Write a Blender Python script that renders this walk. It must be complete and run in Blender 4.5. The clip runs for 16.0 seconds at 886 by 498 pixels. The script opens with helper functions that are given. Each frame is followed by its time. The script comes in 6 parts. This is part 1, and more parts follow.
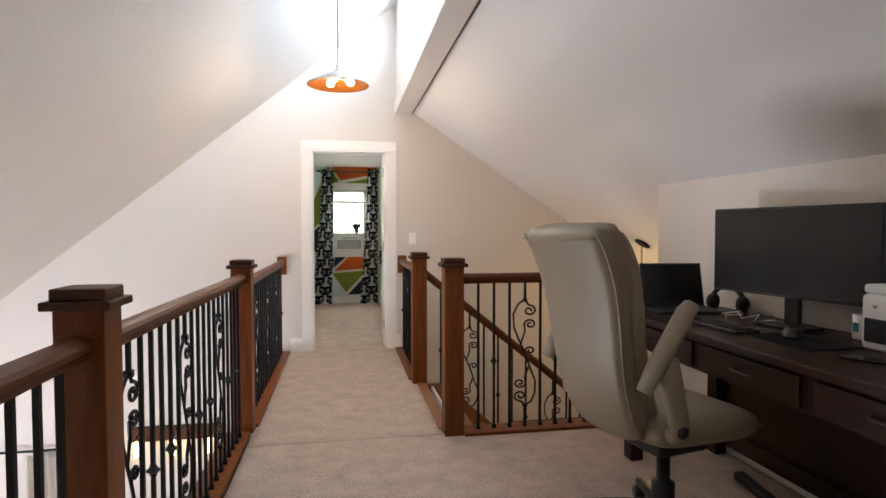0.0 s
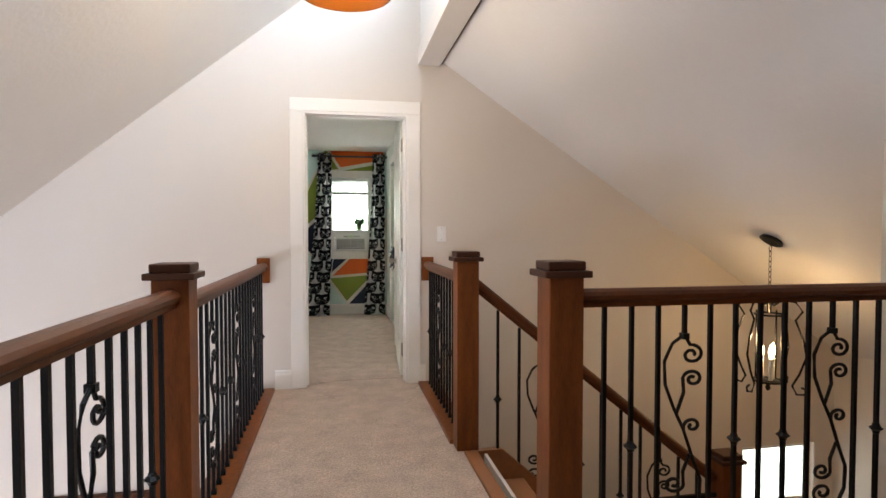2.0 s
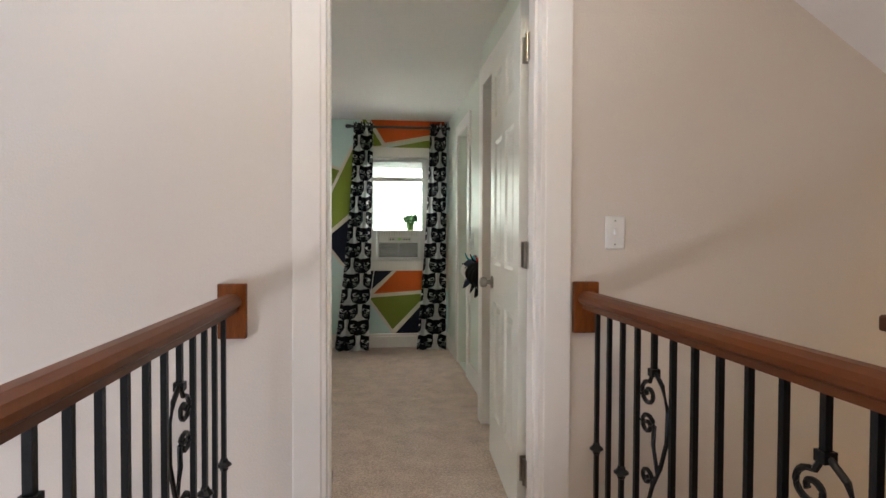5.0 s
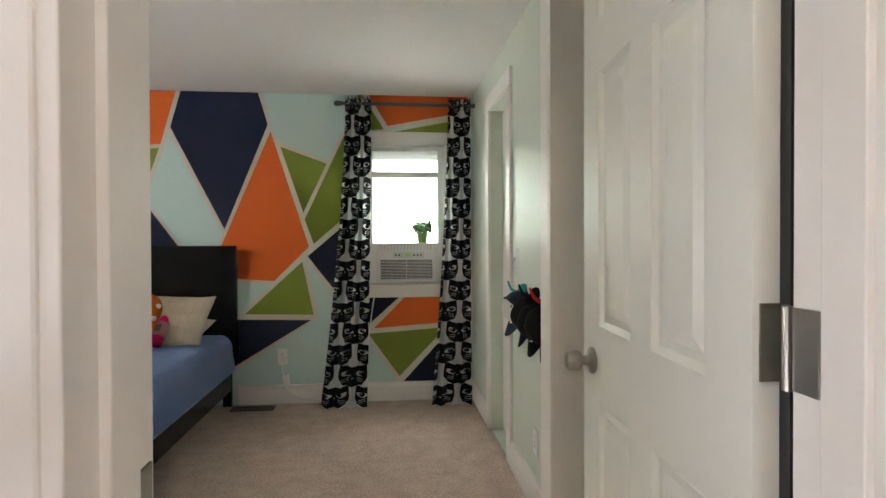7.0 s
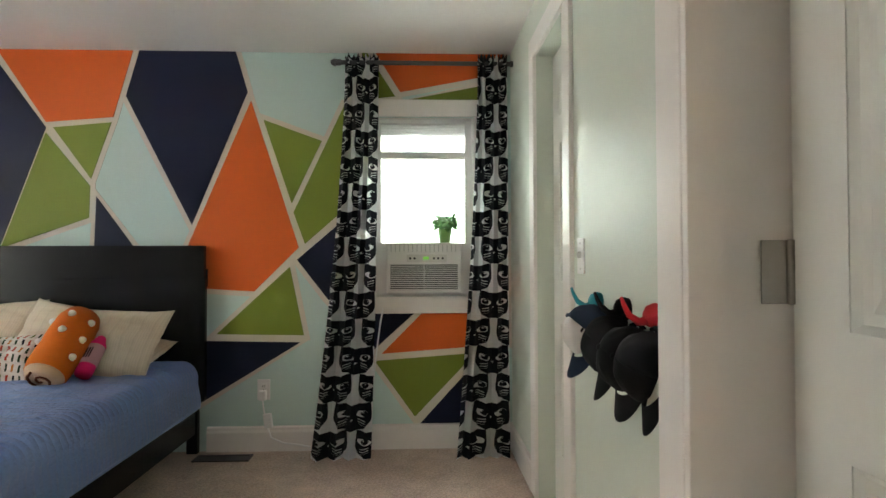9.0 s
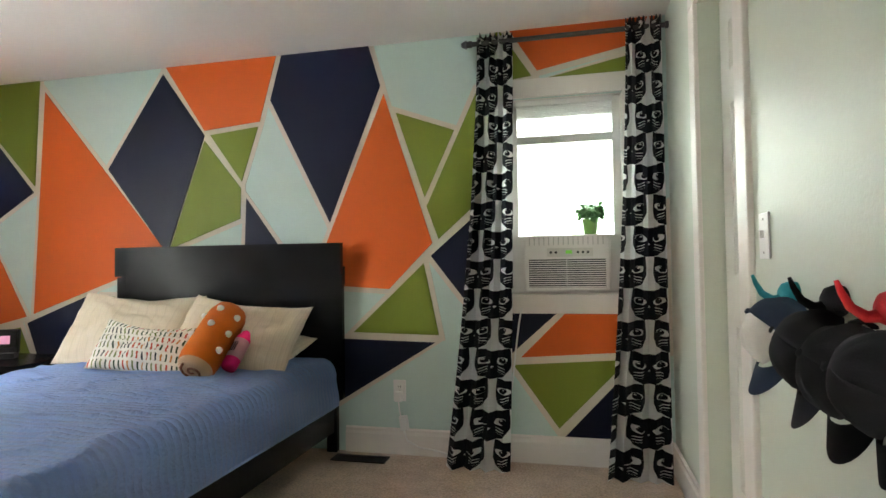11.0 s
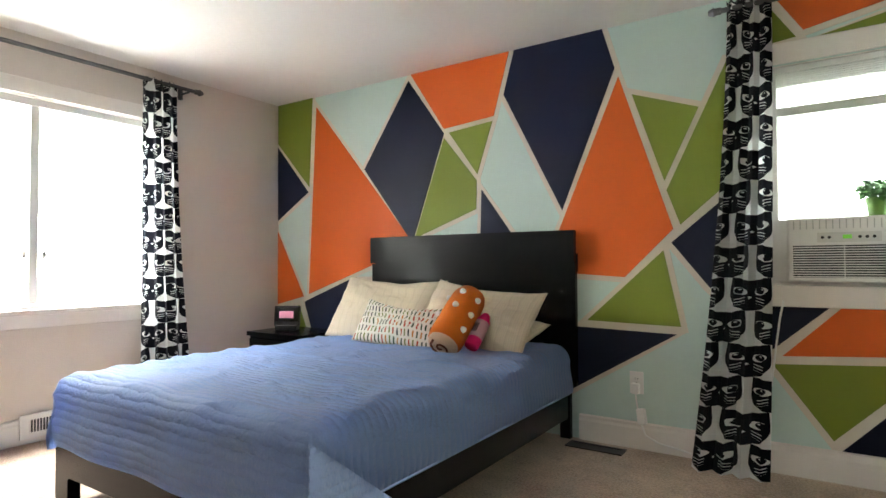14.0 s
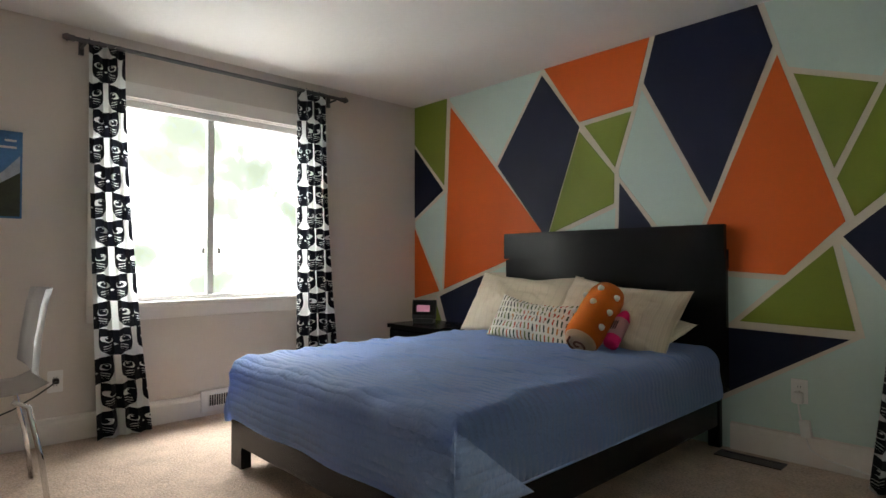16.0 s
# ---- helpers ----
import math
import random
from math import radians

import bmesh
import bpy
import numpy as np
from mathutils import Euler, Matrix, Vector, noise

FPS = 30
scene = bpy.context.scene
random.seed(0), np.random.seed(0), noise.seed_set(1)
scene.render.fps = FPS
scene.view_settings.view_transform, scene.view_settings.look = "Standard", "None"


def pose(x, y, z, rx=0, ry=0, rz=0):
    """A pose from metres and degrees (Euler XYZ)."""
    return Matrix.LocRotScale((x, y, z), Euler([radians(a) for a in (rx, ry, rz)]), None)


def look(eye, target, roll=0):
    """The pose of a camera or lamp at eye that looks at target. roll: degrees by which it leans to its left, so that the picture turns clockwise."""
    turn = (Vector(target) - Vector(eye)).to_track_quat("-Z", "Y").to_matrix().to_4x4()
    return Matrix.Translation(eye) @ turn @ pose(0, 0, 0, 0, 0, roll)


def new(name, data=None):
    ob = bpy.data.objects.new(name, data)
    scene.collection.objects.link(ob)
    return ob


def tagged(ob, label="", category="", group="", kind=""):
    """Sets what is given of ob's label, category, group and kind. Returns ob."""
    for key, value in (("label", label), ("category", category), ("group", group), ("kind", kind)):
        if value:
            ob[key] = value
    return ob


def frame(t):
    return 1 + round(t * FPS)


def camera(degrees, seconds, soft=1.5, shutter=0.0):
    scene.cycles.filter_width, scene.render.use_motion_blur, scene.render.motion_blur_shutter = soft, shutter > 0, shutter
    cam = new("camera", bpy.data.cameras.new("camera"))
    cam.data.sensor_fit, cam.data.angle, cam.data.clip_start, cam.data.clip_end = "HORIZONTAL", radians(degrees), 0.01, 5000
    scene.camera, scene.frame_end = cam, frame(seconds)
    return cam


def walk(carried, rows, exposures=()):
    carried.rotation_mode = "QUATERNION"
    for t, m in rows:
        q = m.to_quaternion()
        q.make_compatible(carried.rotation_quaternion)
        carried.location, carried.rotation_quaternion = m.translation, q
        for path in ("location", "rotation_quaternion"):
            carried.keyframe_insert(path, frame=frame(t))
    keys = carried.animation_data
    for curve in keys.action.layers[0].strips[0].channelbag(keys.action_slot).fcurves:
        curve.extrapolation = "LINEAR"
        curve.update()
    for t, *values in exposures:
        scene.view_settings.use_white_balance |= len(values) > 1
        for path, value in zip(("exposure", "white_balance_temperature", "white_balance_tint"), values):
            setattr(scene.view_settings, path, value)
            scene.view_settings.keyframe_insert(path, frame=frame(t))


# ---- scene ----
cam = camera(76.0, 16.0)
PATH = [
    (0, (-0.928, -0.65, 1.233), (-0.583, 1.318, 1.163), -0.1),
    (0.5, (-0.922, -0.247, 1.217), (-0.571, 1.721, 1.15), -0.1),
    (1, (-0.955, 0.165, 1.194), (-0.617, 2.135, 1.13), 0.0),
    (1.5, (-1.0, 0.525, 1.164), (-0.643, 2.492, 1.101), 0.0),
    (2, (-0.997, 0.927, 1.155), (-0.636, 2.893, 1.093), -0.0),
    (2.5, (-1.033, 1.309, 1.138), (-0.697, 3.28, 1.079), -0.1),
    (3, (-1.076, 1.694, 1.153), (-0.74, 3.665, 1.089), -0.1),
    (3.5, (-1.058, 2.092, 1.135), (-0.742, 4.066, 1.074), -0.1),
    (4, (-1.061, 2.462, 1.12), (-0.802, 4.444, 1.057), -0.1),
    (4.5, (-1.088, 2.858, 1.113), (-0.839, 4.841, 1.059), 0.3),
    (6.8, (-0.978, 4.60, 1.18), (-0.779, 6.622, 1.151), -0.6),
    (7, (-0.985, 4.722, 1.179), (-0.783, 6.742, 1.155), -0.2),
    (7.5, (-0.953, 5.03, 1.163), (-0.762, 7.039, 1.156), -0.1),
    (8, (-0.922, 5.286, 1.162), (-0.724, 7.276, 1.162), -0.1),
    (8.2, (-0.919, 5.375, 1.147), (-0.719, 7.364, 1.156), -0.0),
    (10.3, (-0.754, 5.962, 1.039), (-1.049, 7.94, 1.092), -1.0),
    (10.5, (-0.768, 5.961, 1.036), (-1.109, 7.932, 1.091), -1.0),
    (11, (-0.799, 5.97, 1.028), (-1.249, 7.918, 1.085), -0.8),
    (11.5, (-0.828, 5.974, 1.007), (-1.383, 7.895, 1.075), -0.7),
    (12, (-0.854, 5.962, 0.994), (-1.518, 7.848, 1.062), -0.6),
    (12.5, (-0.881, 5.951, 0.982), (-1.675, 7.785, 1.049), -0.5),
    (13, (-0.893, 5.933, 0.976), (-1.8, 7.714, 1.039), -0.4),
    (13.5, (-0.906, 5.917, 0.97), (-1.914, 7.643, 1.031), -0.3),
    (14, (-0.916, 5.894, 0.974), (-2.028, 7.555, 1.028), -0.3),
    (14.5, (-0.922, 5.871, 0.963), (-2.136, 7.459, 1.017), -0.1),
    (15, (-0.933, 5.876, 0.959), (-2.238, 7.391, 1.012), -0.2),
    (15.5, (-0.936, 5.86, 0.953), (-2.317, 7.305, 1.006), -0.1),
    (16, (-0.93, 5.848, 0.969), (-2.384, 7.22, 1.013), -0.1),
]
EXPOSURES = [(0, 0.22), (1.5, 0.12), (3.2, 0.12), (4.5, -0.1), (5.6, -0.02), (7, 0.12), (8.2, 0.15), (10.3, 0.4), (12, 0.54), (13.2, 0.66), (14.5, 0.30), (16, -0.53)]
walk(cam, [(t, look(eye, target, roll)) for t, eye, target, roll in PATH], EXPOSURES)

# ---- light ----
world = bpy.data.worlds.new("world")
scene.world = world
world.use_nodes = True
wt = world.node_tree
sky = wt.nodes.new("ShaderNodeTexSky")
sky.sky_type, sky.sun_disc = "NISHITA", False
sky.sun_elevation, sky.sun_rotation = radians(48), radians(200)
wt.links.new(sky.outputs[0], wt.nodes["Background"].inputs[0])
wt.nodes["Background"].inputs[1].default_value = 0.12


def lamp(name, kind, m, power, colour, size=0.1, size_y=None, spread=180, angle=None):
    data = bpy.data.lights.new(name, kind)
    data.energy, data.color = power, colour
    if kind == "AREA":
        data.shape, data.size, data.size_y, data.spread = "RECTANGLE", size, size_y or size, radians(spread)
    elif kind == "POINT":
        data.shadow_soft_size = size
    elif kind == "SUN":
        data.angle = angle
    ob = new(name, data)
    ob.matrix_world = m
    return ob


lamp("sun", "SUN", look((0, 0, 0), (0.35, 0.75, -1.0)), 2.0, (1, 0.95, 0.86), angle=radians(0.6))
lamp("sky_above_wide_window", "AREA", look((-5.25, 7.3, 2.65), (-3.3, 7.3, 0.5)), 400, (0.96, 0.98, 0.97), 1.8, 0.7)
lamp("sky_above_mural_window", "AREA", look((-0.84, 9.55, 2.5), (-1.0, 8.0, 0.5)), 35, (0.93, 0.96, 1.0), 1.0, 0.5)
lamp("day_clerestory", "AREA", look((-0.22, 3.0, 3.30), (-2.6, 3.6, 1.6)), 88, (0.70, 0.83, 1.0), 3.6, 0.34)
# added fill from below left, brightening the end wall and right slope
lamp("day_great_room", "AREA", look((-5.9, 2.0, -1.2), (-2, 2.4, 1.0)), 240, (0.84, 0.87, 1.0), 3.0, 1.6)


# ---- node arithmetic ----
class Sock:
    """A socket with arithmetic, for patterns built from mathematics."""

    def __init__(self, tree, sock):
        self.tree, self.sock = tree, sock

    def op(self, kind, *others):
        node = self.tree.nodes.new("ShaderNodeMath")
        node.operation = kind
        for i, o in enumerate((self, *others)):
            if isinstance(o, Sock):
                self.tree.links.new(o.sock, node.inputs[i])
            else:
                node.inputs[i].default_value = o
        return Sock(self.tree, node.outputs[0])

    def __add__(self, o): return self.op("ADD", o)
    def __sub__(self, o): return self.op("SUBTRACT", o)
    def __mul__(self, o): return self.op("MULTIPLY", o)
    def __truediv__(self, o): return self.op("DIVIDE", o)
    def less(self, o): return self.op("LESS_THAN", o)
    def more(self, o): return self.op("GREATER_THAN", o)
    def floor(self): return self.op("FLOOR")
    def frac(self): return self.op("FRACT")
    def size(self): return self.op("ABSOLUTE")
    def sq(self): return self.op("MULTIPLY", self)
    def least(self, o): return self.op("MINIMUM", o)
    def most(self, o): return self.op("MAXIMUM", o)


# ---- materials ----
def material(name, colour, rough=0.5, metal=0.0, vary=0.08, scale=3.0, grain=120.0, bump=0.0, bump_scale=None, coat=0.0,
             sheen=0.0, stretch=(1, 1, 1), spec=0.5, mottle=0.0, per_piece=0.0, rough_vary=0.05):
    m = bpy.data.materials.new(name)
    m.use_nodes = True
    t = m.node_tree
    b = t.nodes["Principled BSDF"]
    b.inputs["Roughness"].default_value, b.inputs["Metallic"].default_value = rough, metal
    b.inputs["Coat Weight"].default_value, b.inputs["Sheen Weight"].default_value = coat, sheen
    b.inputs["Specular IOR Level"].default_value = spec
    geo = t.nodes.new("ShaderNodeTexCoord")
    mp = t.nodes.new("ShaderNodeMapping")
    mp.inputs["Scale"].default_value = stretch
    t.links.new(geo.outputs["Object"], mp.inputs[0])
    big, small = t.nodes.new("ShaderNodeTexNoise"), t.nodes.new("ShaderNodeTexNoise")
    big.inputs["Scale"].default_value, small.inputs["Scale"].default_value = scale, grain
    big.inputs["Detail"].default_value = 5
    for n in (big, small):
        t.links.new(mp.outputs[0], n.inputs[0])
    shade = (Sock(t, big.outputs[0]) - 0.5) * (vary * 2.4) + (Sock(t, small.outputs[0]) - 0.5) * (vary * 1.2 + mottle) + 1.0
    if per_piece:
        info = t.nodes.new("ShaderNodeObjectInfo")
        shade = shade + (Sock(t, info.outputs["Random"]) - 0.5) * per_piece
    mix = t.nodes.new("ShaderNodeVectorMath")
    mix.operation = "SCALE"
    mix.inputs[0].default_value = colour
    t.links.new(shade.sock, mix.inputs["Scale"])
    t.links.new(mix.outputs[0], b.inputs["Base Color"])
    r = (Sock(t, big.outputs[0]) - 0.5) * rough_vary + rough
    t.links.new(r.sock, b.inputs["Roughness"])
    if bump:
        tex = small
        if bump_scale:
            tex = t.nodes.new("ShaderNodeTexNoise")
            tex.inputs["Scale"].default_value, tex.inputs["Detail"].default_value = bump_scale, 4
            t.links.new(mp.outputs[0], tex.inputs[0])
        bn = t.nodes.new("ShaderNodeBump")
        bn.inputs["Strength"].default_value, bn.inputs["Distance"].default_value = bump, 0.01
        t.links.new(tex.outputs[0], bn.inputs["Height"])
        t.links.new(bn.outputs[0], b.inputs["Normal"])
    return m


def glowing(name, colour, strength):
    m = bpy.data.materials.new(name)
    m.use_nodes = True
    b = m.node_tree.nodes["Principled BSDF"]
    b.inputs["Base Color"].default_value = (*colour, 1)
    b.inputs["Emission Color"].default_value, b.inputs["Emission Strength"].default_value = (*colour, 1), strength
    return m


def glass(name, colour=(1, 1, 1), rough=0.0):
    m = bpy.data.materials.new(name)
    m.use_nodes = True
    b = m.node_tree.nodes["Principled BSDF"]
    b.inputs["Base Color"].default_value, b.inputs["Roughness"].default_value = (*colour, 1), rough
    b.inputs["Transmission Weight"].default_value, b.inputs["IOR"].default_value = 1.0, 1.02
    return m


WALL = material("wall_paint", (0.66, 0.60, 0.54), 0.6, vary=0.03, scale=1.2, grain=60, bump=0.12, bump_scale=140)
CEIL = material("ceiling_paint", (0.80, 0.77, 0.73), 0.75, vary=0.03, scale=1.5, grain=40, bump=0.18, bump_scale=38)
MINT = material("mint_paint", (0.56, 0.70, 0.64), 0.42, vary=0.03, scale=1.5, grain=60, bump=0.1, bump_scale=120)
CREAM = material("tape_line_paint", (0.68, 0.62, 0.52), 0.5, vary=0.04, scale=3, grain=60, bump=0.1, bump_scale=120)
NAVY = material("navy_paint", (0.008, 0.011, 0.034), 0.45, spec=0.22, vary=0.06, scale=2, grain=60, bump=0.1, bump_scale=120)
ORANGE = material("orange_paint", (0.64, 0.116, 0.016), 0.5, spec=0.22, vary=0.04, scale=2, grain=60, bump=0.1, bump_scale=120)
GREEN = material("green_paint", (0.20, 0.25, 0.035), 0.5, spec=0.22, vary=0.05, scale=2, grain=60, bump=0.1, bump_scale=120)
TRIM = material("trim_paint", (0.80, 0.76, 0.71), 0.38, vary=0.03, scale=2, grain=30, bump=0.04, bump_scale=160)
DOORPAINT = material("door_paint", (0.74, 0.73, 0.66), 0.34, vary=0.03, scale=2, grain=30, bump=0.04, bump_scale=180)
CARPET = material("carpet", (0.51, 0.385, 0.295), 0.95, vary=0.30, scale=8, grain=95, bump=1.0, bump_scale=120, sheen=0.2, spec=0.1, mottle=0.8)
OAK = material("stained_oak", (0.175, 0.050, 0.011), 0.42, spec=0.22, vary=0.5, scale=5, grain=40, bump=0.06, coat=0.06, stretch=(6, 6, 0.8))
RAILWOOD = material("stained_rail", (0.105, 0.029, 0.007), 0.42, spec=0.25, vary=0.25, scale=5, grain=50, bump=0.05, coat=0.06, stretch=(5, 0.8, 5))
CAPWOOD = material("dark_cap_wood", (0.06, 0.021, 0.009), 0.45, spec=0.2, vary=0.25, scale=8, grain=60, bump=0.05, coat=0.06)
IRON = material("black_iron", (0.012, 0.012, 0.013), 0.42, metal=0.6, vary=0.2, scale=10, grain=90, bump=0.1)
ESPRESSO = material("espresso_wood", (0.007, 0.007, 0.008), 0.26, vary=0.02, rough_vary=0.02, scale=4, grain=40, bump=0.004, spec=0.16, stretch=(1, 6, 6))
BLACKPLASTIC = material("black_plastic", (0.015, 0.015, 0.016), 0.4, vary=0.1, scale=10, bump=0.04)
WHITEPLASTIC = material("white_plastic", (0.82, 0.81, 0.79), 0.35, vary=0.03, scale=8)
STEEL = material("brushed_nickel", (0.36, 0.33, 0.29), 0.3, metal=1.0, vary=0.1, scale=10, grain=200)
CHROME = material("chrome", (0.75, 0.75, 0.76), 0.08, metal=1.0, vary=0.02)
GREYMETAL = material("grey_rod_metal", (0.10, 0.10, 0.105), 0.4, metal=0.7, vary=0.1)
LEATHER = material("taupe_leather", (0.27, 0.22, 0.15), 0.42, vary=0.07, scale=5, grain=90, bump=0.2, bump_scale=160)
DESKWOOD = material("dark_desk_wood", (0.026, 0.010, 0.006), 0.42, spec=0.2, vary=0.3, scale=4, grain=50, bump=0.05, coat=0.15, stretch=(6, 0.8, 6))
LINEN = material("linen", (0.62, 0.54, 0.42), 0.9, vary=0.10, scale=12, grain=180, bump=0.35, sheen=0.3, stretch=(5, 1, 1), spec=0.15)
PLUSH = material("orange_plush", (0.56, 0.13, 0.010), 0.95, vary=0.15, scale=20, grain=240, bump=0.6, sheen=0.08, spec=0.1)
TANPLUSH = material("tan_plush", (0.55, 0.36, 0.22), 0.95, vary=0.15, scale=20, grain=240, bump=0.6, sheen=0.4, spec=0.1)
PINKPLUSH = material("pink_plush", (0.72, 0.02, 0.16), 0.9, vary=0.1, scale=20, grain=200, bump=0.3, spec=0.15)
SILVER = material("silver_fabric", (0.80, 0.80, 0.80), 0.3, metal=0.6, vary=0.15, scale=60, grain=200, bump=0.4)
HATBLACK = material("black_cotton", (0.010, 0.010, 0.012), 0.9, vary=0.2, scale=20, grain=300, bump=0.08, spec=0.15)
HATNAVY = material("navy_mesh_cloth", (0.03, 0.045, 0.08), 0.85, vary=0.2, scale=20, grain=400, bump=0.6, spec=0.2)
HATWHITE = material("white_cotton", (0.68, 0.66, 0.62), 0.85, vary=0.08, scale=20, grain=300, bump=0.3, spec=0.2)
TEAL = material("teal_felt", (0.02, 0.26, 0.32), 0.85, vary=0.1, scale=20, grain=200, bump=0.3)
RED = material("red_felt", (0.55, 0.012, 0.02), 0.85, vary=0.1, scale=20, grain=200, bump=0.3)
LEAF = material("leaf_green", (0.13, 0.30, 0.09), 0.55, vary=0.3, scale=30, grain=100)
POTGREEN = material("green_pot", (0.19, 0.37, 0.09), 0.35, vary=0.1, scale=20)
SOIL = material("potting_soil", (0.03, 0.02, 0.013), 0.95, vary=0.3, scale=80, bump=0.6)
COPPER = material("copper_inner_shade", (0.14, 0.040, 0.003), 0.45, metal=0.5, vary=0.1, scale=10)
PEWTER = material("pewter_outer_shade", (0.45, 0.42, 0.38), 0.4, metal=0.7, vary=0.1, scale=10)
BULB = glowing("warm_bulb", (1.0, 0.80, 0.45), 14)
SCREEN = material("dark_screen", (0.006, 0.006, 0.007), 0.22, vary=0.05)
LAPTOPBLUE = material("laptop_lid", (0.018, 0.026, 0.036), 0.4, metal=0.3, vary=0.06)
PHOTO = glowing("photo_screen", (0.6, 0.25, 0.36), 0.35)
LCD = glowing("green_lcd", (0.16, 0.45, 0.06), 0.5)
GLASS = glass("window_glass")
CLEARGLASS = glass("lamp_glass", (1, 0.93, 0.8), 0.05)
CREAMCLOTH = material("cream_curtain_cloth", (0.72, 0.68, 0.6), 0.9, vary=0.06, scale=6, grain=150, bump=0.3)
PLANKFLOOR = material("lower_floor_wood", (0.22, 0.12, 0.06), 0.4, vary=0.25, scale=3, grain=40, stretch=(1, 8, 1))
STAIRWOOD = material("stair_wood", (0.26, 0.10, 0.035), 0.35, vary=0.22, scale=5, grain=50, coat=0.2, stretch=(6, 0.8, 6))
STAIRWHITE = TRIM
BRASS = material("bronze_vent", (0.05, 0.035, 0.04), 0.4, metal=0.6, vary=0.15)


def quilt_material():
    """Blue quilt: stitched channels in relief, slightly faded along the crests."""
    m = material("blue_quilt", (0.30, 0.44, 0.76), 0.58, vary=0.10, scale=5, grain=200, bump=0.0, sheen=0.2, spec=0.4)
    t = m.node_tree
    uv = t.nodes.new("ShaderNodeUVMap")
    sep = t.nodes.new("ShaderNodeSeparateXYZ")
    t.links.new(uv.outputs[0], sep.inputs[0])
    u = Sock(t, sep.outputs[0])
    v = Sock(t, sep.outputs[1])
    wav = t.nodes.new("ShaderNodeTexNoise")
    wav.inputs["Scale"].default_value = 14
    t.links.new(uv.outputs[0], wav.inputs[0])
    wob = (Sock(t, wav.outputs[0]) - 0.5) * 0.02
    ridge = (((u + wob) * (2 * math.pi / 0.034)).op("SINE") * 0.5 + 0.5).op("POWER", 0.5)
    cross = (((v + wob) * (2 * math.pi / 0.16)).op("SINE") * 0.5 + 0.5).op("POWER", 0.15)
    pk = t.nodes.new("ShaderNodeTexNoise")
    pk.inputs["Scale"].default_value, pk.inputs["Detail"].default_value = 55, 4
    t.links.new(uv.outputs[0], pk.inputs[0])
    h = ridge * 0.7 + cross * 0.35 + Sock(t, pk.outputs[0]) * 1.3
    bn = t.nodes.new("ShaderNodeBump")
    bn.inputs["Strength"].default_value, bn.inputs["Distance"].default_value = 0.8, 0.006
    t.links.new(h.sock, bn.inputs["Height"])
    t.links.new(bn.outputs[0], t.nodes["Principled BSDF"].inputs["Normal"])
    return m


def two_tone(m, mask, dark, light):
    """Base colour of m: dark where mask is 1, light elsewhere."""
    t = m.node_tree
    mix = t.nodes.new("ShaderNodeMix")
    mix.data_type = "RGBA"
    mix.inputs[6].default_value, mix.inputs[7].default_value = (*light, 1), (*dark, 1)
    t.links.new(mask.sock, mix.inputs[0])
    t.links.new(mix.outputs[2], t.nodes["Principled BSDF"].inputs["Base Color"])


def cat_cloth():
    """Black and white curtain cloth printed with rows of cat heads."""
    m = material("cat_print_cloth", (0.7, 0.7, 0.68), 0.85, vary=0.05, grain=200, bump=0.3, spec=0.15, sheen=0.15)
    t = m.node_tree
    uv = t.nodes.new("ShaderNodeUVMap")
    sep = t.nodes.new("ShaderNodeSeparateXYZ")
    t.links.new(uv.outputs[0], sep.inputs[0])
    u, v = Sock(t, sep.outputs[0]) / 0.215, Sock(t, sep.outputs[1]) / 0.150
    row = v.floor()
    shift = (row * 0.5).frac()
    p = (u + shift).frac() - 0.5
    q = v.frac()
    col = (u + shift).floor()
    # head: broad, flat-topped, with a round chin and two ears
    low = ((q * -1.0 + 0.47).most(0.0) / 0.485).sq()
    half = ((low * -1.0 + 1.0).most(0.0)).op("SQRT") * 0.422
    flare = (q - 0.62).most(0.0) * 0.05
    head = p.size().less(half - flare)
    dip = q.more(p.sq() * 1.1 + 0.915)
    black = head * (dip * -1.0 + 1.0)
    # slanted eyes with round pupils that glance aside
    look_side = ((row * 0.37 + col * 0.61).frac() - 0.5) * 0.13
    e = p.size() - 0.215
    eyes = ((e / 0.145).sq() + ((q - 0.59 - e * 0.25) / 0.115).sq()).less(1.0)

    def disc(cx, rr):
        return (((p - look_side - cx) / 0.088).sq() + ((q - 0.60) / 0.098).sq()).less(rr)

    glint = (((p.size() - 0.235) / 0.022).sq() + ((q - 0.64) / 0.024).sq()).less(1.0)
    pup = disc(-0.215, 1.0).most(disc(0.215, 1.0)) * (glint * -1.0 + 1.0)
    eyes = eyes * (pup * -1.0 + 1.0)
    nose = (p.size() * 1.2 + (q - 0.40).size()).less(0.045)
    whisk = ((q + p.size() * 0.35 - 0.42) * 11.0).frac().less(0.26) * (q + p.size() * 0.35 - 0.38).size().less(0.125) * p.size().more(0.11) * p.size().less(0.30)
    ink = black * (eyes.most(nose).most(whisk) * -1.0 + 1.0)
    two_tone(m, ink, (0.009, 0.010, 0.016), (0.88, 0.88, 0.86))
    # thin cloth lets some daylight through its white parts
    thin = t.nodes.new("ShaderNodeBsdfTranslucent")
    base = t.nodes["Principled BSDF"]
    t.links.new(base.inputs["Base Color"].links[0].from_socket, thin.inputs[0])
    blend = t.nodes.new("ShaderNodeMixShader")
    blend.inputs[0].default_value = 0.35
    t.links.new(base.outputs[0], blend.inputs[1])
    t.links.new(thin.outputs[0], blend.inputs[2])
    t.links.new(blend.outputs[0], t.nodes["Material Output"].inputs[0])
    return m


